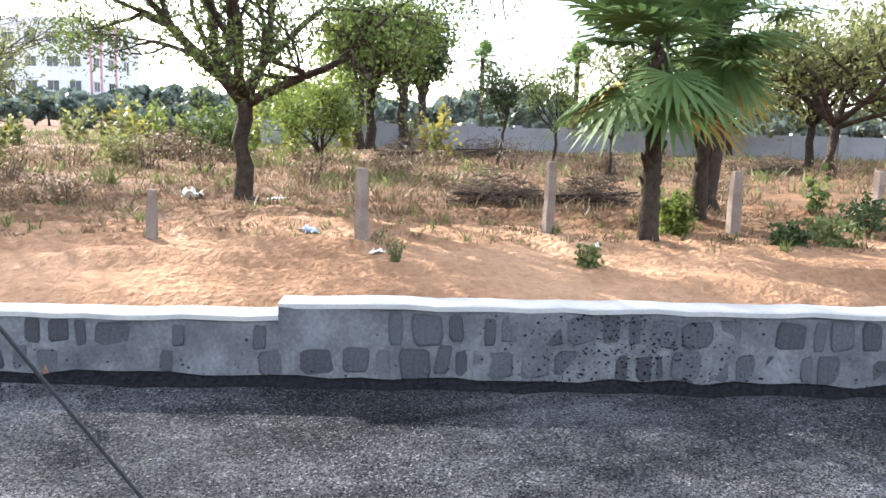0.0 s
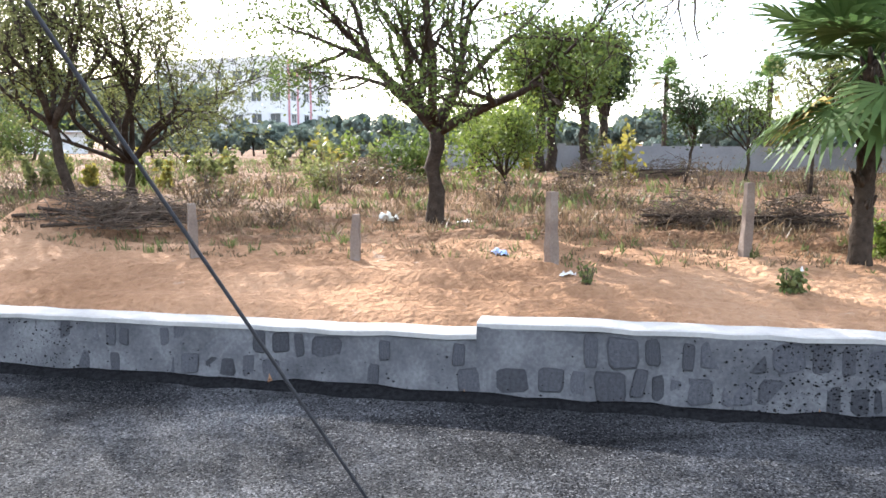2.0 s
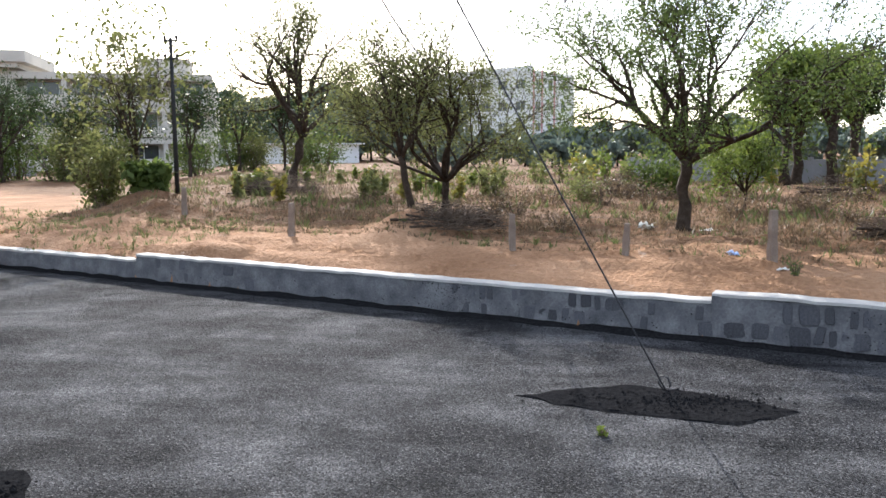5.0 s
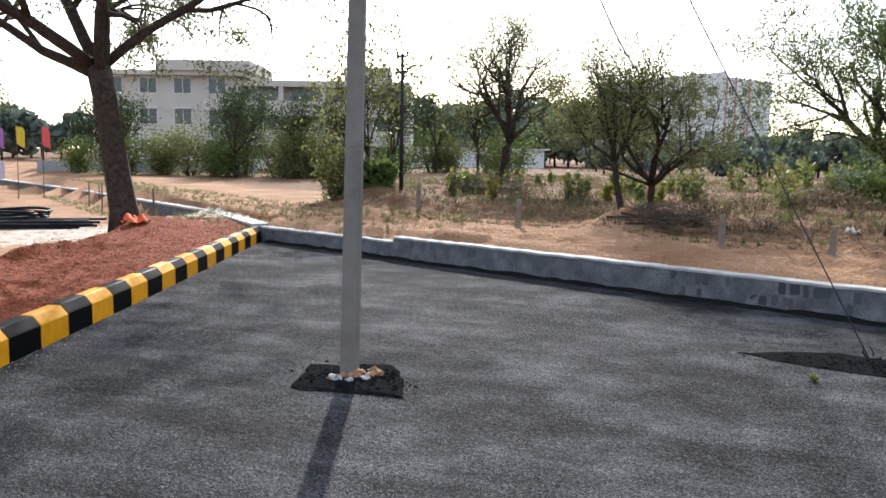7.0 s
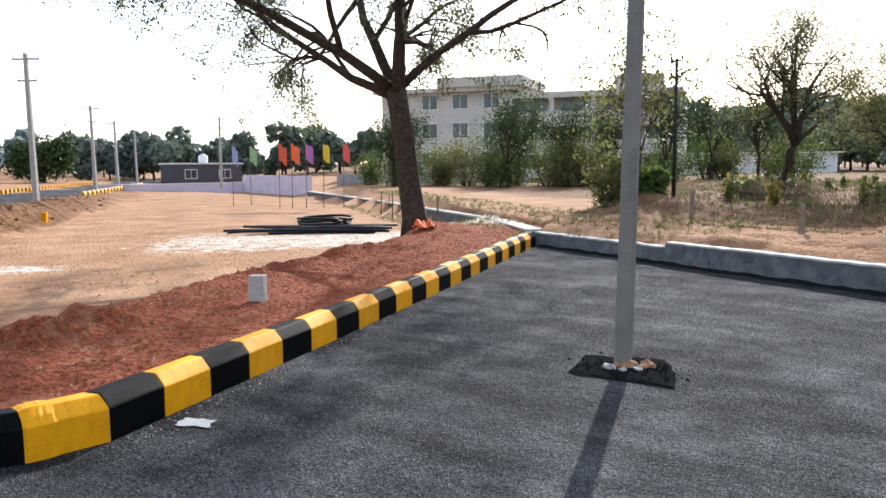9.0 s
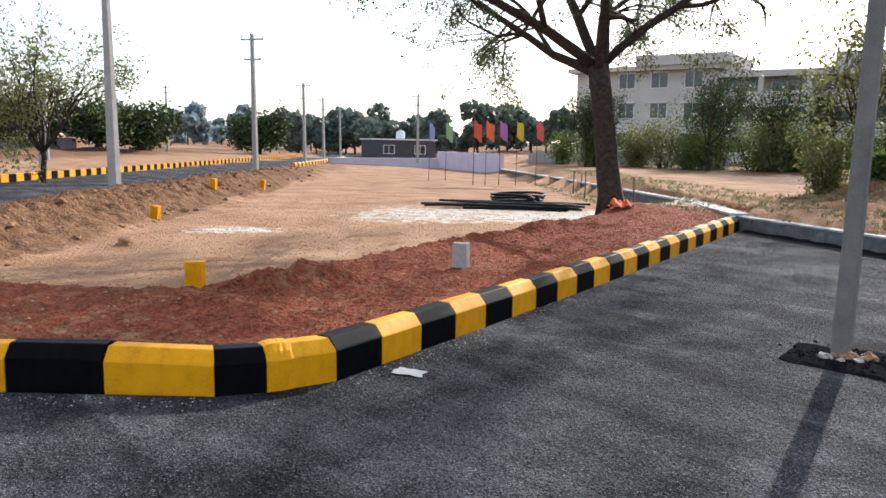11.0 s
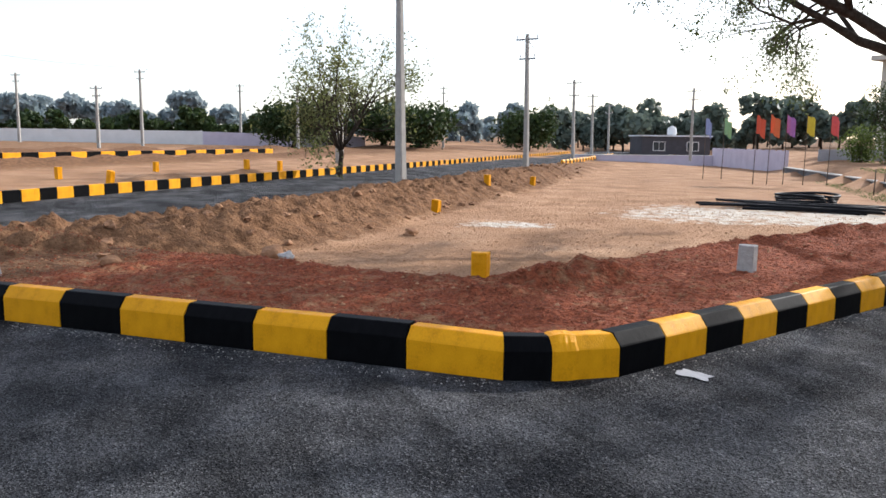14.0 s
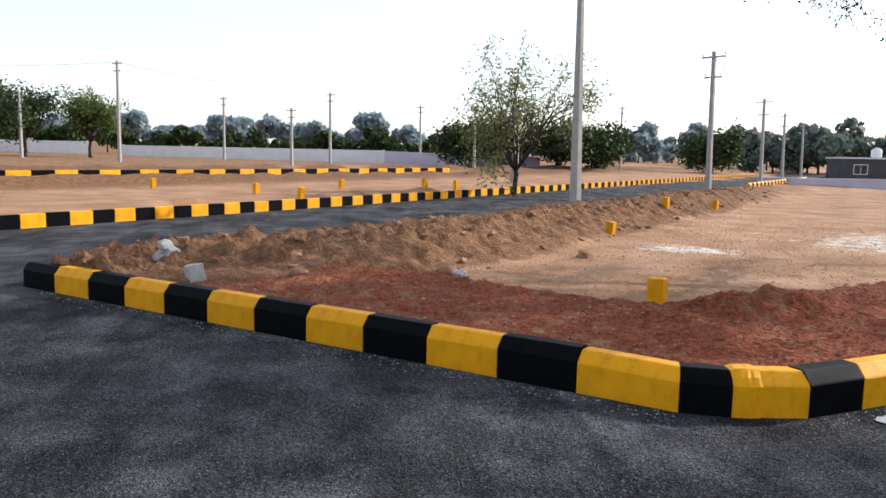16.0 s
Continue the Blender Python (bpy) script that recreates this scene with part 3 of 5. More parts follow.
def spaced(lo, hi, fine_lo, fine_hi, step):
    mid = list(np.arange(fine_lo, fine_hi + 1e-6, step))
    out, d, v = [], step, fine_hi
    while v < hi:
        d *= 1.22
        v += d
        out.append(min(v, hi))
    left, d, v = [], step, fine_lo
    while v > lo:
        d *= 1.22
        v -= d
        left.append(max(v, lo))
    return np.array(left[::-1] + mid + out)


def build_ground():
    gx, gy = spaced(-3000, 3000, -27, 10, 0.085), spaced(-3000, 3000, -8, 18, 0.085)
    X, Y = np.meshgrid(gx, gy)
    x, y = X.ravel(), Y.ravel()
    z = height(x, y)
    nx, ny = len(gx), len(gy)
    i = (np.arange(ny - 1)[:, None] * nx + np.arange(nx - 1)[None, :]).ravel()
    f = np.stack([i, i + 1, i + 1 + nx, i + nx], 1)
    me = bpy.data.meshes.new("ground")
    me.vertices.add(len(x))
    me.vertices.foreach_set("co", np.stack([x, y, z], 1).ravel())
    me.loops.add(f.size)
    me.loops.foreach_set("vertex_index", f.ravel())
    me.polygons.add(len(f))
    me.polygons.foreach_set("loop_start", np.arange(len(f)) * 4)
    me.update(calc_edges=True)
    at = me.color_attributes.new("soil", "FLOAT_COLOR", "POINT")
    at.data.foreach_set("color", soil(x, y).ravel())
    me.materials.append(M_SOIL)
    me.shade_smooth()
    me.validate()
    return tagged(new("ground", me), "sandy orange soil with red gravel banks and dry grass", "ground", kind="structure")


build_ground()


def ground_z(x, y):
    return float(height(np.array([float(x)]), np.array([float(y)]))[0])


# ---------------------------------------------------------------- roads
def sheet(name, outline, z, material, label, category):
    bm = bmesh.new()
    f = bm.faces.new([bm.verts.new((p[0], p[1], z)) for p in outline])
    bm.normal_update()
    if f.normal.z < 0:
        f.normal_flip()
    ex = bmesh.ops.extrude_face_region(bm, geom=[f])
    bmesh.ops.translate(bm, verts=[v for v in ex["geom"] if isinstance(v, bmesh.types.BMVert)], vec=(0, 0, -0.08))
    bmesh.ops.recalc_face_normals(bm, faces=bm.faces[:])
    bmesh.ops.triangulate(bm, faces=bm.faces[:])
    return tagged(part(name, bm, material), label, category, kind="structure")


NEAR0 = KFAR
FAR_A, FAR_B = NEAR0 + UD * 110, NEAR0 + UD * 110 - SD * 6.1
FAR_C = NEAR0 - SD * 6.1 - UD * 45
sheet("road", [at_wall(-10.45), C1, C0, KM1, KFAR, FAR_A, FAR_B, FAR_C, (40, -60), at_wall(36)], 0.0, M_ASPHALT,
      "newly laid dark grey asphalt road with coarse grain", "road")


# ---------------------------------------------------------------- stone wall along the road
def wall_run(d0, d1, top, seed):
    """A length of the wall: sloping front, uneven edges, cement cap a little proud."""
    rng = np.random.default_rng(seed)
    n = max(4, int((d1 - d0) / 0.16))
    prof = [(-0.035, -0.05), (-0.02, top * 0.5), (-0.008, top - 0.035), (0.012, top - 0.022), (0.155, top - 0.022), (0.17, -0.05)]
    v, f = [], []
    k = len(prof)
    for i in range(n + 1):
        d = d0 + (d1 - d0) * i / n
        for o, z in prof:
            p = at_wall(d, o + (rng.normal() * 0.006 if o < 0.1 else 0))
            v.append((p[0], p[1], z + (rng.normal() * 0.004 if z > 0.05 else 0)))
    for i in range(n):
        for j in range(k):
            a, b = i * k + j, i * k + (j + 1) % k
            f.append((a, b, b + k, a + k))
    f += [tuple(range(k)), tuple(n * k + j for j in reversed(range(k)))]
    body = mesh_ob("wall_" + ("low", "middle", "high")[seed % 3], v, f, M_MORTAR)
    tagged(body, "low rubble stone wall rendered with grey cement, tar-stained at its foot", "wall", kind="structure")
    v, f = [], []
    prof = [(-0.022, top - 0.03), (-0.022, top - 0.006), (-0.010, top), (0.160, top), (0.175, top - 0.01), (0.175, top - 0.03)]
    for i in range(n + 1):
        d = d0 + (d1 - d0) * i / n
        a, b = rng.normal() * 0.006, rng.normal() * 0.004
        for o, z in prof:
            p = at_wall(d, o + (a if o < 0 else 0))
            v.append((p[0], p[1], z + b))
    for i in range(n):
        for j in range(k):
            a, b = i * k + j, i * k + (j + 1) % k
            f.append((a, b, b + k, a + k))
    f += [tuple(range(k)), tuple(n * k + j for j in reversed(range(k)))]
    mesh_ob("coping", v, f, M_COPING, body, "pale sunlit cement capping")
    return body


STEP_A, STEP_B = -7.05, 0.0
WALLS = [(-10.5, STEP_A, 0.27, 0), (STEP_A, STEP_B, 0.345, 1), (STEP_B, 26.0, 0.42, 2)]
RUNS = [(a, b, t, wall_run(a, b, t, s)) for a, b, t, s in WALLS]

# tar run along the wall's foot
rng = np.random.default_rng(3)
v, f = [], []
for i in range(150):
    d = -10.3 + i * 0.16
    wdt, h = 0.045 + 0.06 * rng.random() ** 2, 0.025 + 0.03 * rng.random()
    for o, z in ((-0.03, -0.01), (-0.03, h), (-0.05, h * 0.9), (-0.05 - wdt * 0.6, 0.018), (-0.05 - wdt, 0.001)):
        p = at_wall(d, o)
        v.append((p[0], p[1], z))
    if i:
        f += [(5 * i + j - 5, 5 * i + j - 4, 5 * i + j + 1, 5 * i + j) for j in range(4)]
tagged(mesh_ob("tar_edge", v, f, M_TAR, smooth=True), "black tar run along the foot of the wall", "road edge", kind="structure")


# ---------------------------------------------------------------- kerbs
def kerb_mesh(name, material, length=1.0):
    """A precast kerb stone, one metre long before scaling: upright face, broad chamfer, flat top, softened edges."""
    prof = [(0.0, -0.06), (0.0, 0.185), (0.006, 0.195), (0.062, 0.262), (0.072, 0.267), (0.165, 0.267), (0.175, 0.258), (0.175, -0.06)]
    v = [(x, o, z) for x in (0.004, 0.012, 0.988, 0.996) for o, z in prof]
    k = len(prof)
    v = [(x, (o if 0.004 < x < 0.996 else 0.003 + o * 0.965), (z if (0.004 < x < 0.996 or z < 0) else z - 0.003)) for x, o, z in v]
    f = []
    for i in range(3):
        f += [(i * k + j, (i + 1) * k + j, (i + 1) * k + (j + 1) % k, i * k + (j + 1) % k) for j in range(k)]
    f += [tuple(range(k)), tuple(3 * k + j for j in reversed(range(k)))]
    me = bpy.data.meshes.new(name)
    me.from_pydata(v, [], f)
    me.materials.append(material)
    me.update()
    return me


KERB_Y, KERB_B = kerb_mesh("kerb_stone_yellow", M_YELLOW), kerb_mesh("kerb_stone_black", M_BLACK)
KRNG = np.random.default_rng(5)


def kerb_piece(parent, p, q, yellow, z=0.0, flip=False):
    """One painted kerb stone from p to q; its back lies to the left of that way."""
    d = np.subtract(q, p)
    ob = new("kerb_stone", KERB_Y if yellow else KERB_B)
    ob.parent = parent
    ob.matrix_world = pose(p[0], p[1], z + KRNG.normal() * 0.002, KRNG.normal() * 0.25, 0, math.degrees(math.atan2(d[1], d[0])) + KRNG.normal() * 0.15) \
        @ Matrix.Diagonal((float(np.hypot(*d)), 1, 1 + KRNG.normal() * 0.008, 1))
    return ob


def kerb_run(label, pts, first):
    root = new("kerb")
    tagged(root, label, "kerb", kind="structure")
    y = first
    for p, q in zip(pts[:-1], pts[1:]):
        kerb_piece(root, p, q, y)
        y = not y
    return root


n1 = 25
run1 = [C1 + (KEND - C1) * i / n1 + np.array([0.06, 0.02]) * math.sin(math.pi * i / n1) for i in range(n1 + 1)]
n2 = 12
KM2 = np.array([-4.70, 0.93])
run2 = [KFAR + (KM2 - KFAR) * i / (n2 - 1) for i in range(n2)]
kerb_corner = kerb_run("yellow and black painted concrete kerb round the corner of the plot", run2 + [KM1, C0] + run1, False)
# rough seam of mortar under the paint of the corner stone
srg = np.random.default_rng(41)
prof = [(0.0, 0.0), (0.0, 0.09), (0.0, 0.185), (0.03, 0.225), (0.066, 0.265), (0.12, 0.268), (0.165, 0.266)]
v, f, k = [], [], len(prof)
for i in range(9):
    lift = 0.010 * math.sin(math.pi * i / 8) ** 0.5
    for o, z in prof:
        e = lift * srg.uniform(0.5, 1.3) + 0.001
        v.append((0.012 + 0.020 * i + srg.normal() * 0.002, o - e * (z < 0.25), z + e * (o > 0.0)))
f = [(i * k + j, (i + 1) * k + j, (i + 1) * k + j + 1, i * k + j + 1) for i in range(8) for j in range(k - 1)]
d = C1 - C0
seam = mesh_ob("mortar_seam", v, f, M_YELLOW, kerb_corner, "rough mortar painted over")
seam.matrix_world = pose(C0[0], C0[1], 0, 0, 0, math.degrees(math.atan2(d[1], d[0])))
# far side of the other road: its back lies away from the road
E0 = KFAR - SD * 6.1
far_pts = [E0 + UD * (85 - 0.5 * i) for i in range(int(110 / 0.5))]
kerb_run("yellow and black painted kerb along the far side of the road", far_pts, True)
# near side of the other road, farther along
kerb_run("yellow and black painted kerb beyond the bank", [KFAR + UD * (44 + 0.75 * i) for i in range(40)], True)

root = tagged(new("kerb"), "yellow and black painted kerb of another road past the lots", "kerb", kind="structure")
for i in range(70):
    p, q = E0 - SD * 15.2 + UD * (45 - i), E0 - SD * 15.2 + UD * (44 - i)
    kerb_piece(root, p, q, i % 2 == 0, ground_z(*p) + 0.05)

# ---------------------------------------------------------------- poles


def square_pole(name, x, y, z, h, wb, wt, label, lean=(0, 0), rz=20.0, arms=(), group="concrete poles", shaft=M_CONCRETE):
    root = thing(name, x, y, z, label, "utility pole", group, rz=rz)
    bm = bmesh.new()
    n = 9
    rings = []
    for i in range(n):
        s = i / (n - 1)
        w, zz = (wb + (wt - wb) * s) / 2, -0.05 + (h + 0.05) * s
        cx, cy = lean[0] * s, lean[1] * s
        c = 0.25 * w
        rings.append([bm.verts.new((cx + a, cy + b, zz)) for a, b in ((-w + c, -w), (w - c, -w), (w, -w + c), (w, w - c), (w - c, w), (-w + c, w), (-w, w - c), (-w, -w + c))])
    for p, q in zip(rings[:-1], rings[1:]):
        for j in range(8):
            bm.faces.new((p[j], p[(j + 1) % 8], q[(j + 1) % 8], q[j]))
    bm.faces.new(rings[-1])
    part("shaft", bm, shaft, root)
    for zz, ln in arms:
        s = zz / h
        a = part("crossarm", box_bm((lean[0] * s - ln / 2, lean[1] * s - 0.035, zz - 0.035), (lean[0] * s + ln / 2, lean[1] * s + 0.035, zz + 0.035), 0.006), M_METAL, root, "steel crossarm")
        for k in (-0.46, 0.0, 0.46) if ln > 0.8 else (-0.44, 0.44):
            t = Tubes(8)
            b = np.array([lean[0] * s + ln * k, lean[1] * s, zz + 0.03])
            t.add([b, b + [0, 0, 0.05], b + [0, 0, 0.06], b + [0, 0, 0.10], b + [0, 0, 0.11], b + [0, 0, 0.15], b + [0, 0, 0.16]], [0.012, 0.012, 0.035, 0.035, 0.022, 0.030, 0.010])
            t.ob("insulator", M_WHITE, a, "porcelain insulator")
    return root


# pole on the junction, set in a broken patch
POLE = np.array([-2.52, 5.36])
square_pole("utility_pole", POLE[0], POLE[1], 0.0, 8.0, 0.122, 0.085, "square grey concrete pole set in a patch of the asphalt", lean=(0.10, 0.25), rz=14, shaft=M_POLE)
# poles along the far road
for i, (p, h) in enumerate(zip(((-21.0, 5.45), (-31.7, 14.2), (-48.7, 25.6), (-61.0, 34.0), (-76.0, 44.5)), (5.75, 5.7, 5.7, 5.6, 5.6))):
    g = ground_z(*p) if i else 0.35
    square_pole("utility_pole", p[0], p[1], min(g, 0.4), h, 0.26 if i == 0 else 0.22, 0.14, "pale concrete power pole with steel crossarms beside the road",
                lean=(-0.12, 0.05), rz=35, arms=((h - 0.22, 1.1), (h - 1.05, 0.8)) if i else ((h - 0.25, 0.8),))
for x, y, h in ((-60.5, -18.3, 7.4), (-71.0, -3.2, 6.4), (-64.0, -6.0, 4.6), (-66.0, -27.5, 5.2), (-52.0, 10.0, 4.6), (-72.0, 10.0, 5.5), (-86.0, 6.0, 6.4), (-80.0, -14.0, 6.2), (-40.5, 7.5, 4.2),
                (-84.0, 28.0, 7.0)):
    square_pole("utility_pole", x, y, ground_z(x, y), h, 0.24, 0.15, "slender concrete power pole on the far lots", rz=60, arms=((h - 0.2, 1.0), (h - 0.75, 0.7)))


square_pole("utility_pole", -45.9, 33.2, 0.22, 4.9, 0.2, 0.14, "concrete pole with crossarms by the lilac wall", rz=50, arms=((4.7, 1.0), (4.1, 0.7)))

# wires between the far poles
for k, (p, q) in enumerate((((-60.5, -18.3, 7.9), (-71.0, -3.2, 7.1)), ((-71.0, -3.2, 7.1), (-86.0, 6.0, 7.3)), ((-60.5, -18.3, 7.9), (-66.0, -45.0, 8.2)), ((-31.7, 14.2, 5.7), (-48.7, 25.6, 5.6)))):
    p, q = np.array(p), np.array(q)
    w = thing("power_line", p[0], p[1], 0.0, "thin power line hung between two poles", "cable", "power lines")
    t = Tubes(4)
    t.add([(p + (q - p) * a) * 1.0 - np.array([p[0], p[1], 0.5 * 4 * a * (1 - a)]) for a in np.linspace(0, 1, 9)], [0.011] * 9)
    t.ob("wire", M_METAL, w)

# ---------------------------------------------------------------- patches in the asphalt
def patch(name, outline, h, label, seed):
    rng = np.random.default_rng(seed)
    pts = []
    for p, q in zip(outline, outline[1:] + outline[:1]):
        for s in np.linspace(0, 1, 7)[:-1]:
            pts.append(np.add(p, np.subtract(q, p) * s) + rng.normal(size=2) * 0.012)
    c = np.mean(pts, 0)
    v, f, n = [], [], len(pts)
    for k, z in ((1.0, 0.001), (0.96, h * 0.6), (0.85, h * 0.8), (0.6, h), (0.3, h)):
        for p in pts:
            q = c + (p - c) * k
            v.append((q[0] + rng.normal() * 0.01, q[1] + rng.normal() * 0.01, z + (rng.normal() * 0.0025 if k < 1 else 0)))
    for i in range(4):
        f += [(i * n + j, i * n + (j + 1) % n, (i + 1) * n + (j + 1) % n, (i + 1) * n + j) for j in range(n)]
    f.append(tuple(4 * n + j for j in range(n)))
    return tagged(mesh_ob(name, v, f, M_TAR, smooth=False), label, "road patch", kind="structure")


patch("tar_patch", [(-2.78, 4.95), (-2.92, 5.52), (-2.3, 5.75), (-1.98, 5.05)], 0.03, "fresh black asphalt filled in round the pole", 1)
patch("tar_patch", [(0.10, 7.20), (0.85, 7.52), (1.25, 7.40), (1.85, 7.02), (1.45, 6.72), (0.65, 6.92)], 0.015, "black patch of new asphalt round the stay wire", 2)
lrng = np.random.default_rng(12)
for i in range(11):
    a, r, q = lrng.uniform(-1.9, 1.2), lrng.uniform(0.07, 0.19), lrng.uniform(0.035, 0.085)
    rock("cement_lump", POLE[0] + r * math.cos(a), POLE[1] + r * math.sin(a), 0.018, q * 1.5, q * 1.2, q * 0.9, (M_COPING, M_CLOD, M_GRANITE, M_CLOD)[i % 4],
         "crumbled cement and earth at the foot of the pole", i + 3, "rubble", "rubble round the pole", 0.45, lrng.uniform(0, 360))

# stay wire with its loop
GUY = np.array([1.12, 7.4, 0.02])
stay = thing("stay_wire", GUY[0], GUY[1], 0.0, "thin dark steel stay wire anchored in the road", "cable")
t = Tubes(6)
top = np.array([POLE[0] + 0.1, POLE[1] + 0.2, 6.5]) - [GUY[0], GUY[1], 0]
t.add([np.array([0, 0, 0.0]), top * 0.02, top * 0.3 + [0, 0, -0.02], top * 0.6 + [0, 0, -0.02], top], [0.0055] * 5)
t.ob("wire", M_WIRE, stay)
t = Tubes(6)
t.add([np.array([0.0, 0, -0.02]), (0.03, 0, 0.04), (0.01, 0, 0.09), (-0.035, 0.01, 0.10), (-0.05, 0.01, 0.05), (-0.01, 0, 0.0), (0.06, 0.0, 0.01), (0.09, 0, 0.02)], [0.007] * 8)
t.ob("loop", M_WIRE, stay, "bent end of the wire")
cable = thing("service_cable", POLE[0], POLE[1], 0.0, "thin dark cable hanging from the pole to the field trees", "cable")
t = Tubes(5)
e = np.array([-1.2, 15.6, 2.9]) - [POLE[0], POLE[1], 0]
b = np.array([0.1, 0.25, 7.4])
t.add([b + (e - b) * k - np.array([0, 0, 4.2 * k * (1 - k)]) for k in np.linspace(0, 1, 17)], [0.012] * 17)
t.ob("wire", M_WIRE, cable)

# ---------------------------------------------------------------- field: posts


def stone_post(x, y, h, w, label, seed, lean=0.0):
    rng = np.random.default_rng(seed)
    bm = box_bm((-w / 2, -w / 2, -0.05), (w / 2, w / 2, h))
    bmesh.ops.subdivide_edges(bm, edges=[e for e in bm.edges if abs(e.verts[0].co.z - e.verts[1].co.z) > 0.1], cuts=5)
    for v in bm.verts:
        k = 1.0 - 0.18 * v.co.z / h
        v.co = Vector((v.co.x * k + rng.normal() * 0.003 + lean * v.co.z, v.co.y * k + rng.normal() * 0.003, v.co.z))
    bmesh.ops.bevel(bm, geom=[e for e in bm.edges], offset=0.004, segments=1, affect="EDGES")
    ob = part("boundary_post", bm, M_POST)
    ob.matrix_world = pose(x, y, ground_z(x, y), 0, 0, rng.uniform(-20, 20))
    return tagged(ob, label, "post", "boundary posts")


for i, (x, y, h, w) in enumerate(((1.3, 11.0, 0.36, 0.075), (2.71, 10.45, 0.55, 0.08), (4.2, 10.27, 0.56, 0.075), (0.03, 11.6, 0.44, 0.075), (-3.08, 12.8, 0.46, 0.085), (5.72, 9.85, 0.50, 0.09), (7.9, 10.2, 0.46, 0.09), (-5.67, 15.1, 0.45, 0.09))):
    stone_post(x, y, h, w, "weathered reddish concrete boundary post in the dry field", 20 + i, (0.03, 0, 0.01, -0.02, 0.02, 0, 0, 0.01)[i])

# ---------------------------------------------------------------- field: trees
tree("field_tree", 2.27, 12.7, None, 3.25, 3.7, 0.085, 0.95, "spreading dark-trunked tree with thin green leaves in the field", seed=11, limbs=7, levels=4, leaves=24000, size=0.023, open_=0.085, up=0.38)
tree("field_tree", -1.2, 15.8, None, 2.8, 3.6, 0.075, 0.55, "low wide tree with dark limbs and olive leaves", leaf=M_LEAF_OLIVE, seed=7, limbs=9, levels=4, leaves=22000, size=0.023, open_=0.10, up=0.30)
tree("field_tree", -1.6, 14.6, None, 3.2, 2.3, 0.06, 1.0, "slender tree with sparse olive leaves on a small mound", leaf=M_LEAF_OLIVE, seed=9, limbs=5, levels=4, leaves=8500, size=0.024, lean=(-0.2, 0), open_=0.11)
tree("field_tree", -6.1, 22.6, None, 5.0, 3.0, 0.13, 1.5, "leaning tree with a thin greyish green crown", leaf=M_LEAF_OLIVE, seed=12, limbs=6, levels=4, leaves=13000, size=0.034, lean=(0.45, 0), open_=0.16)
tree("green_tree", 4.0, 16.2, None, 1.3, 1.2, 0.03, 0.25, "small many-limbed tree with bright lime green leaves", leaf=M_LEAF_LIME, seed=15, limbs=8, levels=3, leaves=6000, size=0.030, open_=0.09)
tree("green_tree", 4.5, 19.7, None, 1.5, 1.4, 0.03, 0.3, "small lime green tree behind another", leaf=M_LEAF_LIME, seed=16, limbs=6, levels=3, leaves=4000, size=0.036, open_=0.10)
tree("sapling", 7.5, 17.3, None, 1.65, 0.8, 0.028, 0.7, "thin young tree with dark green leaves", leaf=M_LEAF_DARK, seed=17, limbs=4, levels=3, leaves=1700, size=0.036, lean=(0.15, 0), open_=0.09)
tree("sapling", 9.4, 18.4, None, 1.85, 1.1, 0.032, 0.6, "thin young tree with olive leaves", leaf=M_LEAF, seed=18, limbs=5, levels=3, leaves=1700, size=0.036, open_=0.10)
tree("sapling", 8.4, 15.2, None, 1.3, 0.8, 0.025, 0.6, "thin young tree with sparse leaves", leaf=M_LEAF, seed=19, limbs=4, levels=3, leaves=900, size=0.034, open_=0.10)
tree("field_tree", 6.5, 10.95, None, 4.6, 5.2, 0.085, 1.9, "tall dark tree with arching limbs behind the palms", leaf=M_LEAF, seed=23, limbs=6, levels=4, leaves=9000, size=0.022, droop=0.45, open_=0.09)
for i, (x, y, h, w, lf) in enumerate(((7.0, 23.6, 3.3, 1.9, M_LEAF_LIME), (7.5, 24.1, 3.6, 2.0, M_LEAF), (8.0, 23.2, 3.3, 1.8, M_LEAF_LIME), (9.4, 25.4, 3.7, 1.3, M_LEAF_DARK), (9.7, 26.0, 3.3, 1.2, M_LEAF_DARK))):
    tree("grove_tree", x, y, None, h, w, 0.13, 1.5, "dark-trunked leafy tree of the grove", leaf=lf, seed=30 + i, limbs=7, levels=3, leaves=4800, size=0.065, open_=0.17, up=0.8, group="grove trees")
for i, (x, y, h, w, lf) in enumerate(((12.6, 14.6, 2.9, 3.0, M_LEAF_OLIVE), (14.6, 16.8, 2.9, 2.6, M_LEAF_OLIVE), (16.5, 21.0, 3.1, 3.2, M_LEAF), (13.4, 20.0, 2.7, 2.8, M_LEAF_OLIVE), (16.0, 14.0, 3.3, 3.6, M_LEAF_OLIVE), (18.5, 17.5, 3.2, 3.4, M_LEAF_OLIVE), (15.0, 11.2, 3.0, 3.0, M_LEAF))):
    tree("far_tree", x, y, None, h, w, 0.085, 0.9, "broad tree with a hazy yellow-green crown", leaf=lf, seed=40 + i, limbs=7, levels=3, leaves=5200, size=0.055, open_=0.16, group="broad trees")
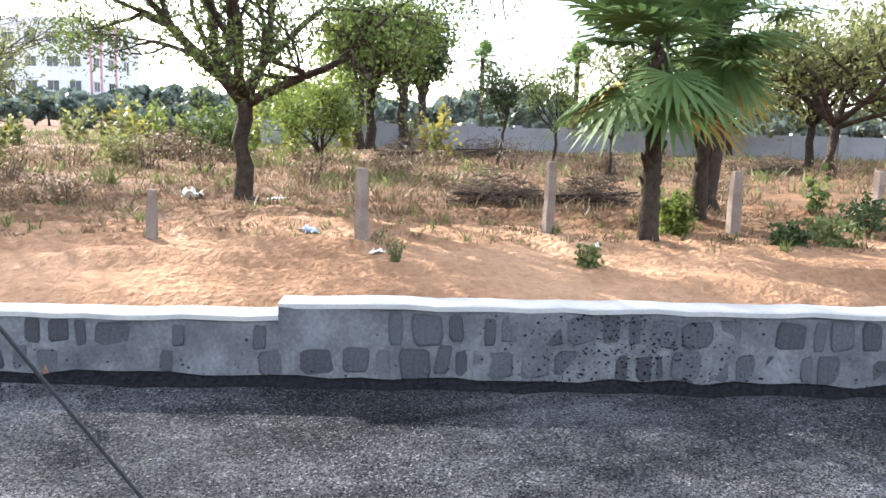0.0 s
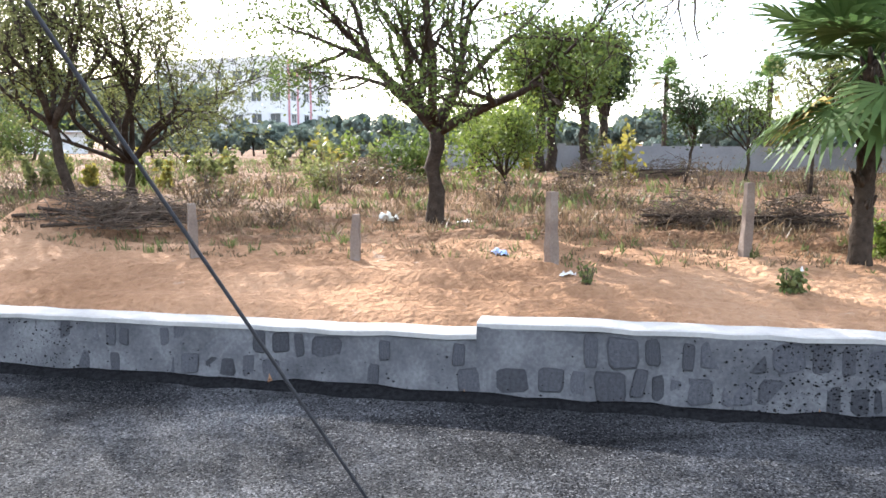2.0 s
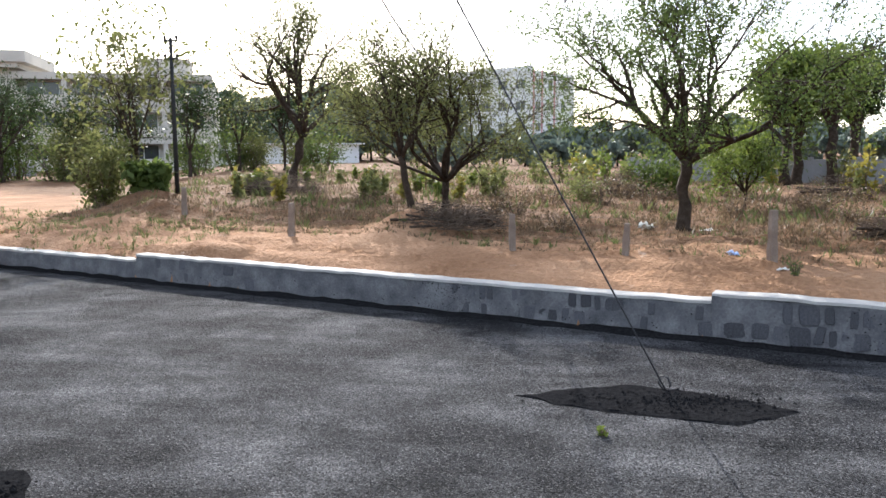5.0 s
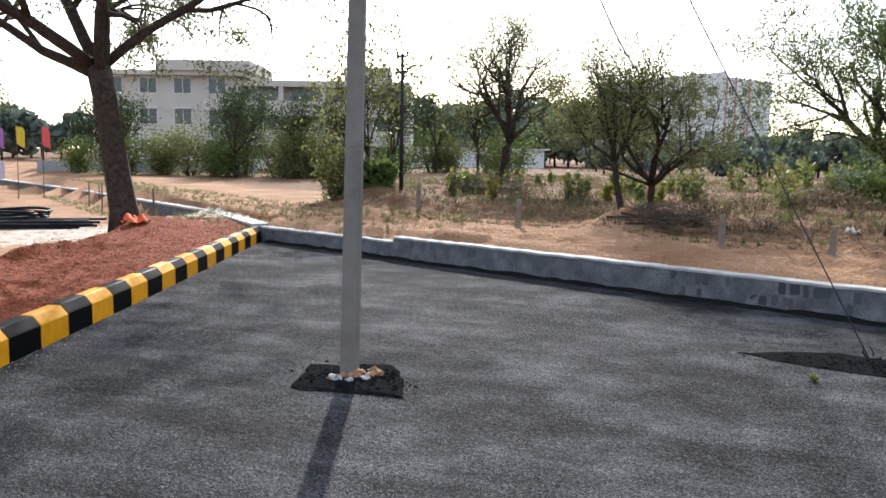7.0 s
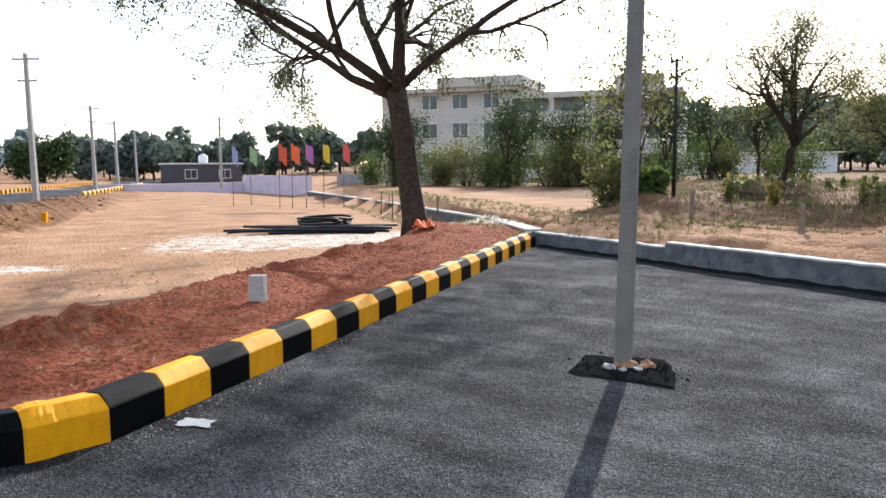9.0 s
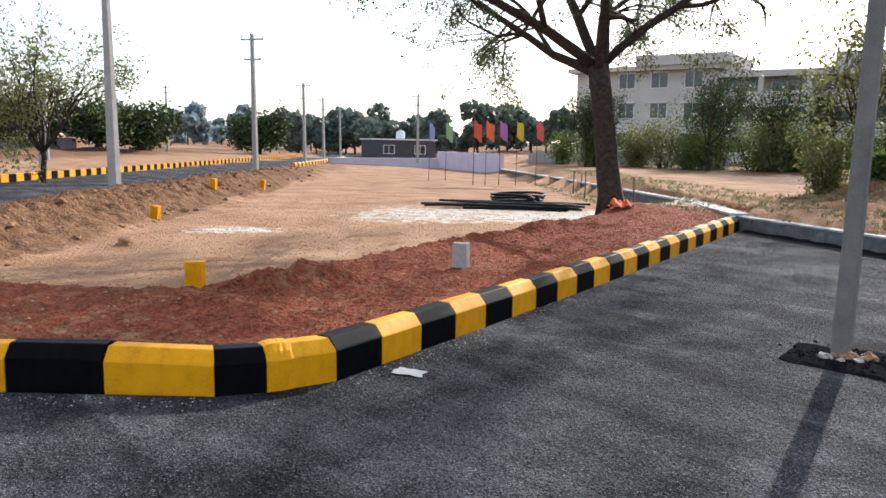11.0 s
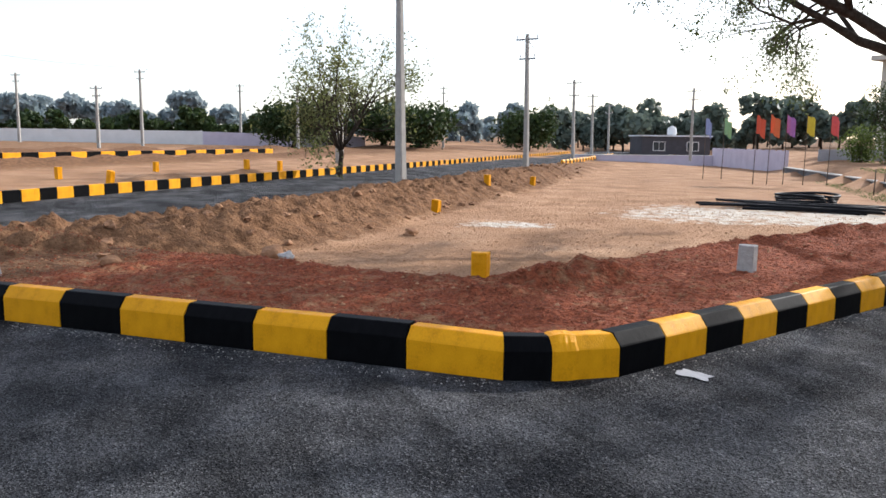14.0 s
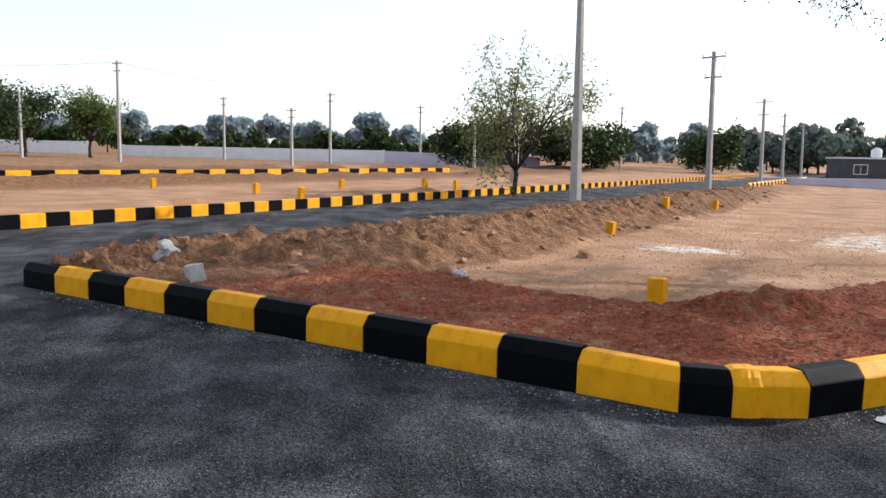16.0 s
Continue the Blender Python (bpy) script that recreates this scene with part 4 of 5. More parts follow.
# tree on the red bank at the plot's corner
tree("neem_tree", -10.35, 12.2, 0.18, 8.6, 8.2, 0.235, 2.9, "large dark-barked tree with arching limbs and fine drooping leaves", leaf=M_LEAF_NEEM, seed=52, limbs=7, levels=4, leaves=62000, size=0.036, lean=(-0.55, 0.05), droop=0.55, open_=0.13, up=0.75, limb_r=0.72)
tree("young_tree", -29.2, 5.4, ground_z(-29.2, 5.4), 5.4, 4.8, 0.10, 1.1, "young tree with many rising limbs and a thin crown", leaf=M_LEAF_OLIVE, seed=61, limbs=8, levels=4, leaves=7000, size=0.062, open_=0.14, up=0.15)

tree("leafy_tree", -69.9, -28.8, ground_z(-69.9, -28.8), 5.4, 5.0, 0.16, 1.5, "leafy green tree before the white wall", leaf=M_LEAF_DARK, seed=60, limbs=8, levels=3, leaves=9000, size=0.14, open_=0.4, group="trees by the white wall")
tree("leafy_tree", -73.6, -24.7, ground_z(-73.6, -24.7), 5.4, 3.6, 0.14, 1.5, "leafy green tree before the white wall", leaf=M_LEAF, seed=61, limbs=8, levels=3, leaves=7000, size=0.13, open_=0.35, group="trees by the white wall")

# palms
fan_palm("fan_palm", 4.85, 9.85, None, 1.45, 0.074, 0.95, "fan palm with a rough dark trunk and green fronds", 2, n=36, dry=2)
fan_palm("fan_palm", 5.75, 10.3, None, 1.60, 0.066, 0.95, "fan palm with hanging fronds beside another", 5, n=34, dry=1, lean=(0.05, 0))
fan_palm("fan_palm", 14.4, 31.5, None, 3.2, 0.09, 0.85, "tall thin far fan palm", 8, n=24, dry=2)
fan_palm("fan_palm", 17.6, 30.0, None, 3.0, 0.10, 1.0, "tall thin far fan palm", 9, n=24, dry=1)


# ---------------------------------------------------------------- buildings


def framed_window(parent, p, along, w, h, out, bars=2, sill=True):
    """A window set in a wall: frame, panes, mullions, sill and a small hood. p: lower corner; along, out: unit vectors."""
    al, o = Vector((*along, 0)), Vector((*out, 0))
    rot = Matrix(((al.x, o.x, 0, p[0]), (al.y, o.y, 0, p[1]), (0, 0, 1, p[2]), (0, 0, 0, 1)))
    pane = part("window", box_bm((0, -0.06, 0), (w, 0.012, h)), M_PANE, parent)
    pane.matrix_world = rot
    bm = bmesh.new()
    t = 0.07
    for lo, hi in (((-t, -0.02, -t), (0, 0.05, h + t)), ((w, -0.02, -t), (w + t, 0.05, h + t)), ((0, -0.02, h), (w, 0.05, h + t)), ((0, -0.02, -t), (w, 0.05, 0))):
        box_bm(lo, hi, bm=bm)
    for b in range(1, bars):
        box_bm((w * b / bars - 0.025, -0.01, 0), (w * b / bars + 0.025, 0.03, h), bm=bm)
    fr = part("frame", bm, M_WHITE, pane)
    if sill:
        part("hood", box_bm((-0.15, -0.02, h + t), (w + 0.15, 0.32, h + t + 0.09)), M_WHITE, pane)


def block(name, corner, along, length, out, depth, z0, z1, material, parent, label=""):
    """A wall body: its front runs from corner along the unit vector; it goes back against out."""
    al, o = Vector((*along, 0)), Vector((*out, 0))
    ob = part(name, box_bm((0, -depth, z0), (length, 0, z1)), material, parent, label)
    ob.matrix_world = Matrix(((al.x, o.x, 0, corner[0]), (al.y, o.y, 0, corner[1]), (0, 0, 1, 0), (0, 0, 0, 1)))
    return ob


def apartments():
    root = new("apartment_building")
    tagged(root, "pale four-storey apartment building with pink stripes behind the field", "building")
    al = np.array([0.80, -0.60])
    out = np.array([al[1], -al[0]])
    L, H, z0 = 29.0, 15.2, 0.6
    c = np.array([1.5, 138.0]) - al * L
    block("wall", c, al, L, out, 13.0, z0, z0 + H, M_WHITE, root)
    block("parapet", c - al * 0.15 + out * 0.12, al, L + 0.3, out, 0.25, z0 + H - 0.2, z0 + H + 0.8, M_WHITE, root)
    e = c + al * L
    for st in range(4):
        z = z0 + 1.3 + 3.65 * st
        for i in range(7):
            p = c + al * (2.2 + 3.9 * i)
            framed_window(root, (p[0], p[1], z), al, 2.0, 1.45, out)
        # end wall, set back in two bays
        for i, b in enumerate((1.0, 4.6, 8.6)):
            p = e - out * (b + 1.4) 
            framed_window(root, (p[0] + al[0] * 0.02, p[1] + al[1] * 0.02, z), out, 1.3, 1.35, al)
    for b in (0.25, 2.7, 6.4):
        p = e - out * (b + 0.5)
        q = block("stripe", p, out, 0.5, al, 0.1, z0, z0 + H + 0.2, M_PINK, root, "pink painted stripe")
        q.matrix_world = Matrix.Translation((al[0] * 0.06, al[1] * 0.06, 0)) @ q.matrix_world
    return root


apartments()


def institute():
    root = new("institute_building")
    tagged(root, "long pale three-storey institute building with open galleries", "building")
    a, b = np.array([-53.0, 57.5]), np.array([-27.0, 66.3])
    al = (b - a) / np.linalg.norm(b - a)
    out = np.array([al[1], -al[0]])
    z0 = 0.4
    # taller left block with a flat overhanging roof
    block("wall", a, al, 13.0, out, 10, z0, 8.6, M_PLASTER, root)
    block("roof", a - al * 0.6 + out * 0.9, al, 14.4, out, 11, 8.6, 9.0, M_PLASTER, root)
    block("roof", a + al * 6.2 + out * 1.2, al, 8.3, out, 9, 9.0, 9.9, M_PLASTER, root)
    for st in range(3):
        for i in range(4):
            p = a + al * (1.2 + 3.1 * i)
            framed_window(root, (p[0], p[1], z0 + 1.2 + 2.75 * st), al, 1.5, 1.3, out)
    # galleried wing, stepping back
    c = a + al * 13.0
    block("wall", c - out * 1.6, al, 15.5, out, 8, z0, 8.0, M_PLASTER, root)
    for st in range(3):
        z = z0 + 2.6 * st
        block("gallery_floor", c + out * 0.25, al, 15.5, out, 1.9, z + 2.2, z + 2.75, M_PLASTER, root)
        block("parapet", c + out * 0.25, al, 15.5, out, 0.15, z + 0.0, z + 0.95, M_PLASTER, root)
        for i in range(5):
            block("gallery_column", c + al * (0.0 + 3.8 * i) + out * 0.2, al, 0.4, out, 0.35, z + 0.95, z + 2.2, M_PLASTER, root)
        for i in range(4):
            p = c + al * (0.8 + 3.8 * i) - out * 1.58
            framed_window(root, (p[0], p[1], z + 0.9), al, 2.4, 1.2, out, sill=False)
    d = c + al * 9.3
    block("stair_tower", d - out * 2.5, al, 4.2, out, 4, 8.0, 9.9, M_PLASTER, root)
    return root


institute()


def long_shed():
    root = new("shed")
    tagged(root, "long low white shed with a pale sheet roof", "shed")
    a, b = np.array([-33.0, 70.0]), np.array([-15.5, 76.0])
    L = np.linalg.norm(b - a)
    al = (b - a) / L
    out = np.array([al[1], -al[0]])
    block("wall", a, al, L, out, 6, 0.3, 2.6, M_WHITE, root)
    r = block("roof", a - al * 0.5 + out * 0.6, al, L + 1, out, 7.2, 2.6, 2.72, M_ROOF, root)
    for i in range(5):
        p = a + al * (2 + 3.4 * i)
        framed_window(root, (p[0], p[1], 1.2), al, 0.9, 0.8, out, sill=False)


long_shed()


def site_office():
    root = new("site_office")
    tagged(root, "small dark grey site office with white trimmed windows", "house")
    a, b = np.array([-79.5, 51.0]), np.array([-77.2, 58.8])
    L = np.linalg.norm(b - a)
    al = (b - a) / L
    out = np.array([al[1], -al[0]])
    block("wall", a, al, L, out, 5, -0.7, 2.05, M_DARKWALL, root)
    block("roof", a - al * 0.15 + out * 0.2, al, L + 0.3, out, 5.4, 2.05, 2.22, M_ROOF, root)
    for k in (1.4, 5.4):
        p = a + al * k
        framed_window(root, (p[0], p[1], 0.45), al, 1.3, 0.95, out, sill=False)
    tank = thing("water_tank", *(a + al * 4.0 - out * 1.5), 2.22, "white plastic water tank on the office roof", "water tank")
    t = Tubes(16)
    t.add([(0, 0, 0), (0, 0, 0.1), (0, 0, 0.75), (0, 0, 0.95), (0, 0, 1.0), (0, 0, 1.1)], [0.5, 0.55, 0.55, 0.38, 0.18, 0.18])
    t.ob("tank", M_WHITE, tank)


site_office()


def boundary(name, pts, z0, z1, material, label, thick=0.15, cap=None, posts=0.0):
    """A boundary wall along a chain of points; z0 and z1 may differ from point to point."""
    root = new(name)
    tagged(root, label, "wall", kind="structure")
    for (p, q), (b0, b1), (t0, t1) in zip(zip(pts[:-1], pts[1:]), zip(z0[:-1], z0[1:]), zip(z1[:-1], z1[1:])):
        p, q = np.array(p, float), np.array(q, float)
        d = (q - p) / np.linalg.norm(q - p)
        o = np.array([-d[1], d[0]]) * thick / 2
        for nm, e, lo0, lo1, hi0, hi1, m in (("panel", 1.0, b0, b1, t0, t1, material), ("coping", 1.5, t0, t1, t0 + 0.05, t1 + 0.05, cap)):
            if m is None:
                continue
            v = [(*(p - o * e), lo0), (*(p + o * e), lo0), (*(q + o * e), lo1), (*(q - o * e), lo1), (*(p - o * e), hi0), (*(p + o * e), hi0), (*(q + o * e), hi1), (*(q - o * e), hi1)]
            mesh_ob(nm, v, [(0, 3, 2, 1), (4, 5, 6, 7), (0, 1, 5, 4), (1, 2, 6, 5), (2, 3, 7, 6), (3, 0, 4, 7)], m, root)
        if posts:
            n = int(np.linalg.norm(q - p) / posts)
            for i in range(n + 1):
                c = p + (q - p) * i / max(n, 1)
                zt = t0 + (t1 - t0) * i / max(n, 1)
                zb = b0 + (b1 - b0) * i / max(n, 1)
                mesh_ob("pier", *pier(c, d, zb, zt + 0.06), material, root)
    return root


def pier(c, d, zb, zt, w=0.11):
    o = np.array([-d[1], d[0]])
    v = [(*(c + d * a * w + o * b * w), z) for z in (zb, zt) for a, b in ((-1, -1), (1, -1), (1, 1), (-1, 1))]
    return v, [(3, 2, 1, 0), (4, 5, 6, 7), (0, 1, 5, 4), (1, 2, 6, 5), (2, 3, 7, 6), (3, 0, 4, 7)]


boundary("side_wall", [(-8.1, 13.2), (-11.8, 16.9), (-25.5, 27.0), (-38.0, 34.2)], [-0.3] * 4, [0.24, 0.16, -0.02, 0.0], M_MORTAR, "low grey wall with a pale cap along the plot", 0.25, M_COPING)
boundary("end_wall", [(-57.5, 30.5), (-53.2, 40.8)], [-0.8] * 2, [0.30, 0.36], M_LILAC, "low lilac painted wall at the end of the plot", 0.2, M_WHITE)
boundary("gate_wall", [(-53.2, 40.8), (-39.5, 35.6)], [-0.8, -0.6], [0.95, 0.95], M_LILAC, "lilac painted wall with piers", 0.2, None, 1.1)
boundary("block_wall", [(-43.5, 42.0), (-38.0, 46.5), (-31.0, 49.5)], [-0.3] * 3, [1.05, 1.15, 1.2], M_BLOCK, "bare grey block wall under the trees", 0.2)
boundary("field_wall", [(3.5, 27.0), (14.0, 23.0), (30.0, 15.0)], [0.5] * 3, [1.42, 1.38, 1.38], M_BLOCK, "pale grey precast wall across the back of the field", 0.15, None, 1.2)
boundary("white_wall", [(-92.0, -62.0), (-92.0, -31.0)], [0.5] * 2, [2.5, 2.4], M_WHITE, "long white boundary wall beyond the lots", 0.2, None, 6.0)
boundary("white_wall", [(-88.0, -26.0), (-86.0, 2.0)], [0.3] * 2, [2.05, 2.0], M_WHITE, "long white boundary wall beyond the lots", 0.2, None, 6.0)
boundary("lilac_wall", [(-86.0, 2.0), (-84.0, 19.0)], [0.2] * 2, [1.95, 1.6], M_LILAC, "long lilac boundary wall beyond the lots", 0.2)

# black iron pole in the field
fp = thing("iron_pole", -7.85, 19.6, ground_z(-7.85, 19.6), "black iron pole with insulators at its head", "utility pole")
t = Tubes(10)
t.add([(0, 0, -0.05), (0, 0, 2.2), (0, 0, 2.22), (0, 0, 3.56)], [0.055, 0.05, 0.044, 0.04])
t.ob("shaft", M_IRON, fp)
for zz in (3.5, 3.1):
    a = part("bracket", box_bm((-0.16, -0.02, zz - 0.02), (0.16, 0.02, zz + 0.02)), M_IRON, fp)
    for s in (-0.14, 0.14):
        t = Tubes(8)
        t.add([(s, 0, zz), (s, 0, zz + 0.05), (s, 0, zz + 0.06), (s, 0, zz + 0.11)], [0.015, 0.02, 0.035, 0.03])
        t.ob("insulator", M_IRON, a)

# ---------------------------------------------------------------- plot: markers and loose things


def marker(x, y, h, w, label, z=None, tilt=(0, 0), rz=0, material=M_YELLOW, name="marker_stone", group="yellow marker stones"):
    rng = np.random.default_rng(int(abs(x * 100)))
    bm = box_bm((-w / 2, -w * 0.4, -0.06), (w / 2, w * 0.4, h))
    bmesh.ops.subdivide_edges(bm, edges=bm.edges[:], cuts=2, use_grid_fill=True)
    for v in bm.verts:
        v.co += Vector(rng.normal(size=3) * 0.004)
    bmesh.ops.bevel(bm, geom=bm.edges[:], offset=0.006, segments=1, affect="EDGES")
    ob = part(name, bm, material)
    ob.matrix_world = pose(x, y, ground_z(x, y) if z is None else z, tilt[0], tilt[1], rz)
    return tagged(ob, label, "marker stone", group)


marker(-6.62, 2.2, 0.23, 0.15, "yellow painted marker stone standing in red gravel", rz=50)
marker(-6.16, 4.82, 0.27, 0.15, "bare grey granite marker stone on the red bank", rz=30, material=M_GRANITE, group="grey marker stones")
for x, y, h, tl in ((-17.1, 5.2, 0.30, 5), (-22.6, 8.7, 0.30, 0), (-26.3, 12.0, 0.3, 3), (-25.6, -3.8, 0.36, 0), (-22.9, -2.2, 0.42, 12), (-30.5, -1.2, 0.36, 0), (-30.0, 2.0, 0.36, 0), (-31.5, 3.4, 0.36, 0), (-27.5, -7.5, 0.36, 0)):
    marker(x, y, h, 0.18, "yellow painted marker stone on a lot boundary", tilt=(0, tl), rz=40)
marker(-7.75, -2.05, 0.17, 0.19, "pale grey concrete block lying on the red gravel", tilt=(8, -6), rz=25, material=M_COPING, name="concrete_block", group="loose blocks")
rock("white_stone", -8.75, -2.55, ground_z(-8.75, -2.55), 0.34, 0.24, 0.22, M_GRANITE, "pale lump of stone on the bank", 11, rough=0.42)
rock("white_stone", -10.3, 0.9, ground_z(-10.3, 0.9), 0.26, 0.2, 0.2, M_COPING, "white stone at the foot of the bank", 12, rough=0.4)
rock("brown_stone", -10.6, 0.75, ground_z(-10.6, 0.75), 0.36, 0.3, 0.3, M_CLOD, "brown stone at the foot of the bank", 13)
rock("brown_stone", -8.0, 1.25, ground_z(-8.0, 1.25), 0.2, 0.18, 0.17, M_CLOD, "brown stone beside a heap of gravel", 14)
rock("yellow_stone", -13.0, 3.4, ground_z(-13.0, 3.4), 0.3, 0.22, 0.16, M_CLOD, "pale yellowish stone on the bank", 15, rough=0.4)
crng = np.random.default_rng(77)
for i in range(170):
    u, s = crng.uniform(2, 45), crng.uniform(-8.2, -5.7)
    p = UD * u + SD * s
    d = crng.uniform(0.05, 0.15)
    if side(p[0], p[1], KFAR, KM1) > 1.2:
        rock("clod", p[0], p[1], ground_z(*p) - 0.02, d * 1.3, d, d * 0.8, M_CLOD, "clod of dug brown earth on the bank", 100 + i, "clod", "clods on the bank", 0.4, crng.uniform(0, 360))

# coils and lengths of black pipe
pipes = thing("pipe_coil", -16.6, 15.6, ground_z(-16.6, 15.6), "coiled black plastic pipe lying on the ground", "pipe")
for k in range(5):
    t = Tubes(8)
    pts = [((0.75 + 0.05 * math.sin(3 * a + k)) * math.cos(a) - 0.1, (0.62 + 0.05 * k) * math.sin(a), 0.05 + 0.075 * k + 0.02 * math.sin(2 * a + k)) for a in np.linspace(0, 6.1, 26)]
    t.add(pts, [0.036] * len(pts))
    t.ob("loop", M_PIPE, pipes)
prng = np.random.default_rng(8)
for k in range(15):
    lift, turn, ln = 0.045 + 0.055 * (k // 5), 38 + prng.normal() * 9, prng.uniform(1.2, 2.1)
    ox, oy = prng.normal() * 0.35, prng.normal() * 0.3
    r = thing("pipe", -16.1 + ox, 14.7 + oy, ground_z(-16.1 + ox, 14.7 + oy), "straight length of black plastic pipe on the ground", "pipe", "black pipes", rz=turn)
    t = Tubes(8)
    bow = prng.normal() * 0.10
    t.add([(-ln, bow, lift - 0.01), (-ln * 0.5, bow * 0.2, lift), (0, -bow * 0.3, lift + 0.01), (ln * 0.5, 0, lift), (ln, bow * 0.8, lift - 0.01)], [0.036] * 5)
    t.ob("tube", M_PIPE, r)
# steel rods of a future fence
for i, (x, y, h) in enumerate(((-12.6, 15.7, 1.0), (-15.9, 18.6, 0.95), (-18.4, 20.4, 0.95), (-20.6, 22.2, 0.9), (-22.0, 24.2, 0.7))):
    t = Tubes(6)
    t.add([(0, 0, -0.05), (0.02, 0, h * 0.5), (0.0, 0.02, h)], [0.022] * 3)
    o = t.ob("fence_rod", M_TWIG)
    o.matrix_world = pose(x, y, ground_z(x, y))
    tagged(o, "thin rusty rod standing by the low wall", "post", "fence rods")
# coloured flags on poles
for i, (x, y, c) in enumerate(((-27.9, 23.3, (0.62, 0.10, 0.05)), (-27.5, 23.7, (0.65, 0.16, 0.06)), (-27.1, 24.2, (0.34, 0.16, 0.42)), (-26.7, 24.9, (0.60, 0.50, 0.04)), (-26.1, 25.6, (0.62, 0.10, 0.11)), (-32.4, 24.1, (0.28, 0.33, 0.55)), (-31.9, 24.8, (0.25, 0.42, 0.20)))):
    fl = thing("flag", x, y, ground_z(x, y), "small coloured cloth flag on a thin pole", "flag", "festival flags")
    t = Tubes(5)
    t.add([(0, 0, -0.05), (0.03, 0, 1.4), (0.0, 0, 3.0)], [0.02, 0.017, 0.012])
    t.ob("pole", M_TWIG, fl)
    v, f = [], []
    for a in range(9):
        for b in range(5):
            v.append((0.01 + 0.5 * a / 8, 0.07 * math.sin(a * 0.9 + i) * a / 8, 2.95 - 0.75 * b / 4 - 0.25 * (a / 8) ** 1.5 + 0.03 * math.sin(b + a + i)))
    f = [(a * 5 + b, a * 5 + b + 1, a * 5 + b + 6, a * 5 + b + 5) for a in range(8) for b in range(4)]
    mesh_ob("cloth", v, f, cloth_mat("flag_cloth", c), fl, smooth=True)


def litter(name, x, y, w, h, c, label, seed):
    """A crumpled bag or rag lying on the ground."""
    rng = np.random.default_rng(seed)
    bm = bmesh.new()
    bmesh.ops.create_grid(bm, x_segments=14, y_segments=10, size=0.5)
    o = Vector(rng.uniform(0, 40, 3))
    for v in bm.verts:
        n = noise.noise(v.co * 4 + o)
        r = 1 + 0.35 * noise.noise(v.co * 3 - o)
        v.co = Vector((v.co.x * w * r, v.co.y * w * 0.6 * r, max(0.005, h * (0.5 + n) * (1 - (v.co.length * 1.25) ** 2))))
    ob = part(name, bm, cloth_mat("litter_" + name, c), smooth=True)
    ob.matrix_world = pose(x, y, ground_z(x, y) + 0.003, 0, 0, rng.uniform(0, 90))
    return tagged(ob, label, "litter")


litter("blue_bag", 2.47, 11.0, 0.21, 0.05, (0.30, 0.42, 0.68), "crumpled pale blue plastic bag on the sand", 1)
litter("blue_rag", 3.0, 11.8, 0.12, 0.04, (0.05, 0.12, 0.45), "small dark blue rag in the litter", 6)
litter("white_bag", 1.81, 12.9, 0.19, 0.13, (0.75, 0.73, 0.66), "white plastic bag caught in dry grass", 2)
litter("white_bag", 2.6, 12.75, 0.24, 0.04, (0.72, 0.70, 0.64), "flat white plastic bag at the foot of the tree", 3)
litter("white_bag", 2.72, 10.15, 0.13, 0.04, (0.72, 0.68, 0.62), "scrap of white plastic by a post", 4)
litter("white_bag", 4.3, 9.75, 0.05, 0.05, (0.75, 0.75, 0.75), "small white cup on the ground", 7)
litter("paper_scrap", -3.98, 2.62, 0.22, 0.012, (0.34, 0.34, 0.35), "pale torn paper lying on the asphalt by the kerb", 5)
litter("orange_rag", -9.75, 11.75, 0.45, 0.18, (0.75, 0.13, 0.04), "bright orange rag at the foot of the tree", 8)
for o in bpy.data.objects:
    if o.name.startswith("paper_scrap"):
        o.location.z = 0.004
    if o.name.startswith("orange_rag"):
        o.location.z = ground_z(-9.75, 11.75)

# ---------------------------------------------------------------- field: brush, shrubs, weeds


def brush_pile(x, y, w, h, label, seed, n=420):
    rng = np.random.default_rng(seed)
    root = thing("brush_pile", x, y, ground_z(x, y), label, "brush pile", "brush piles")
    t = Tubes(4)
    for i in range(n):
        a, r = rng.uniform(0, 6.28), math.sqrt(rng.random())
        c = np.array([math.cos(a) * r * w / 2, math.sin(a) * r * w * 0.3, 0])
        c[2] = rng.uniform(0, 1) * h * (1 - r * r * 0.8)
        d = rng.normal(size=3) * np.array([1, 0.6, 0.32])
        d /= np.linalg.norm(d)
        L = rng.uniform(0.08, 0.32) * w
        pts = [c - d * L / 2, c + rng.normal(size=3) * 0.02, c + d * L / 2]
        for p in pts:
            p[2] = max(p[2], 0.005)
        t.add(pts, [rng.uniform(0.003, 0.008), 0.004, 0.002])
    tagged(t.ob("twig", M_TWIG, root), kind="stuff")
    for i in range(7):
        t = Tubes(6)
        a = rng.uniform(-0.4, 0.4)
        c = np.array([rng.uniform(-0.3, 0.3) * w, rng.uniform(-0.2, 0.1) * w, rng.uniform(0.04, 0.3) * h + 0.02])
        d = np.array([math.cos(a), math.sin(a), rng.normal() * 0.06]) * w * rng.uniform(0.2, 0.42)
        t.add([c - d, c, c + d], [0.018, 0.016, 0.010])
        t.ob("branch", M_BARK, root)
    return root


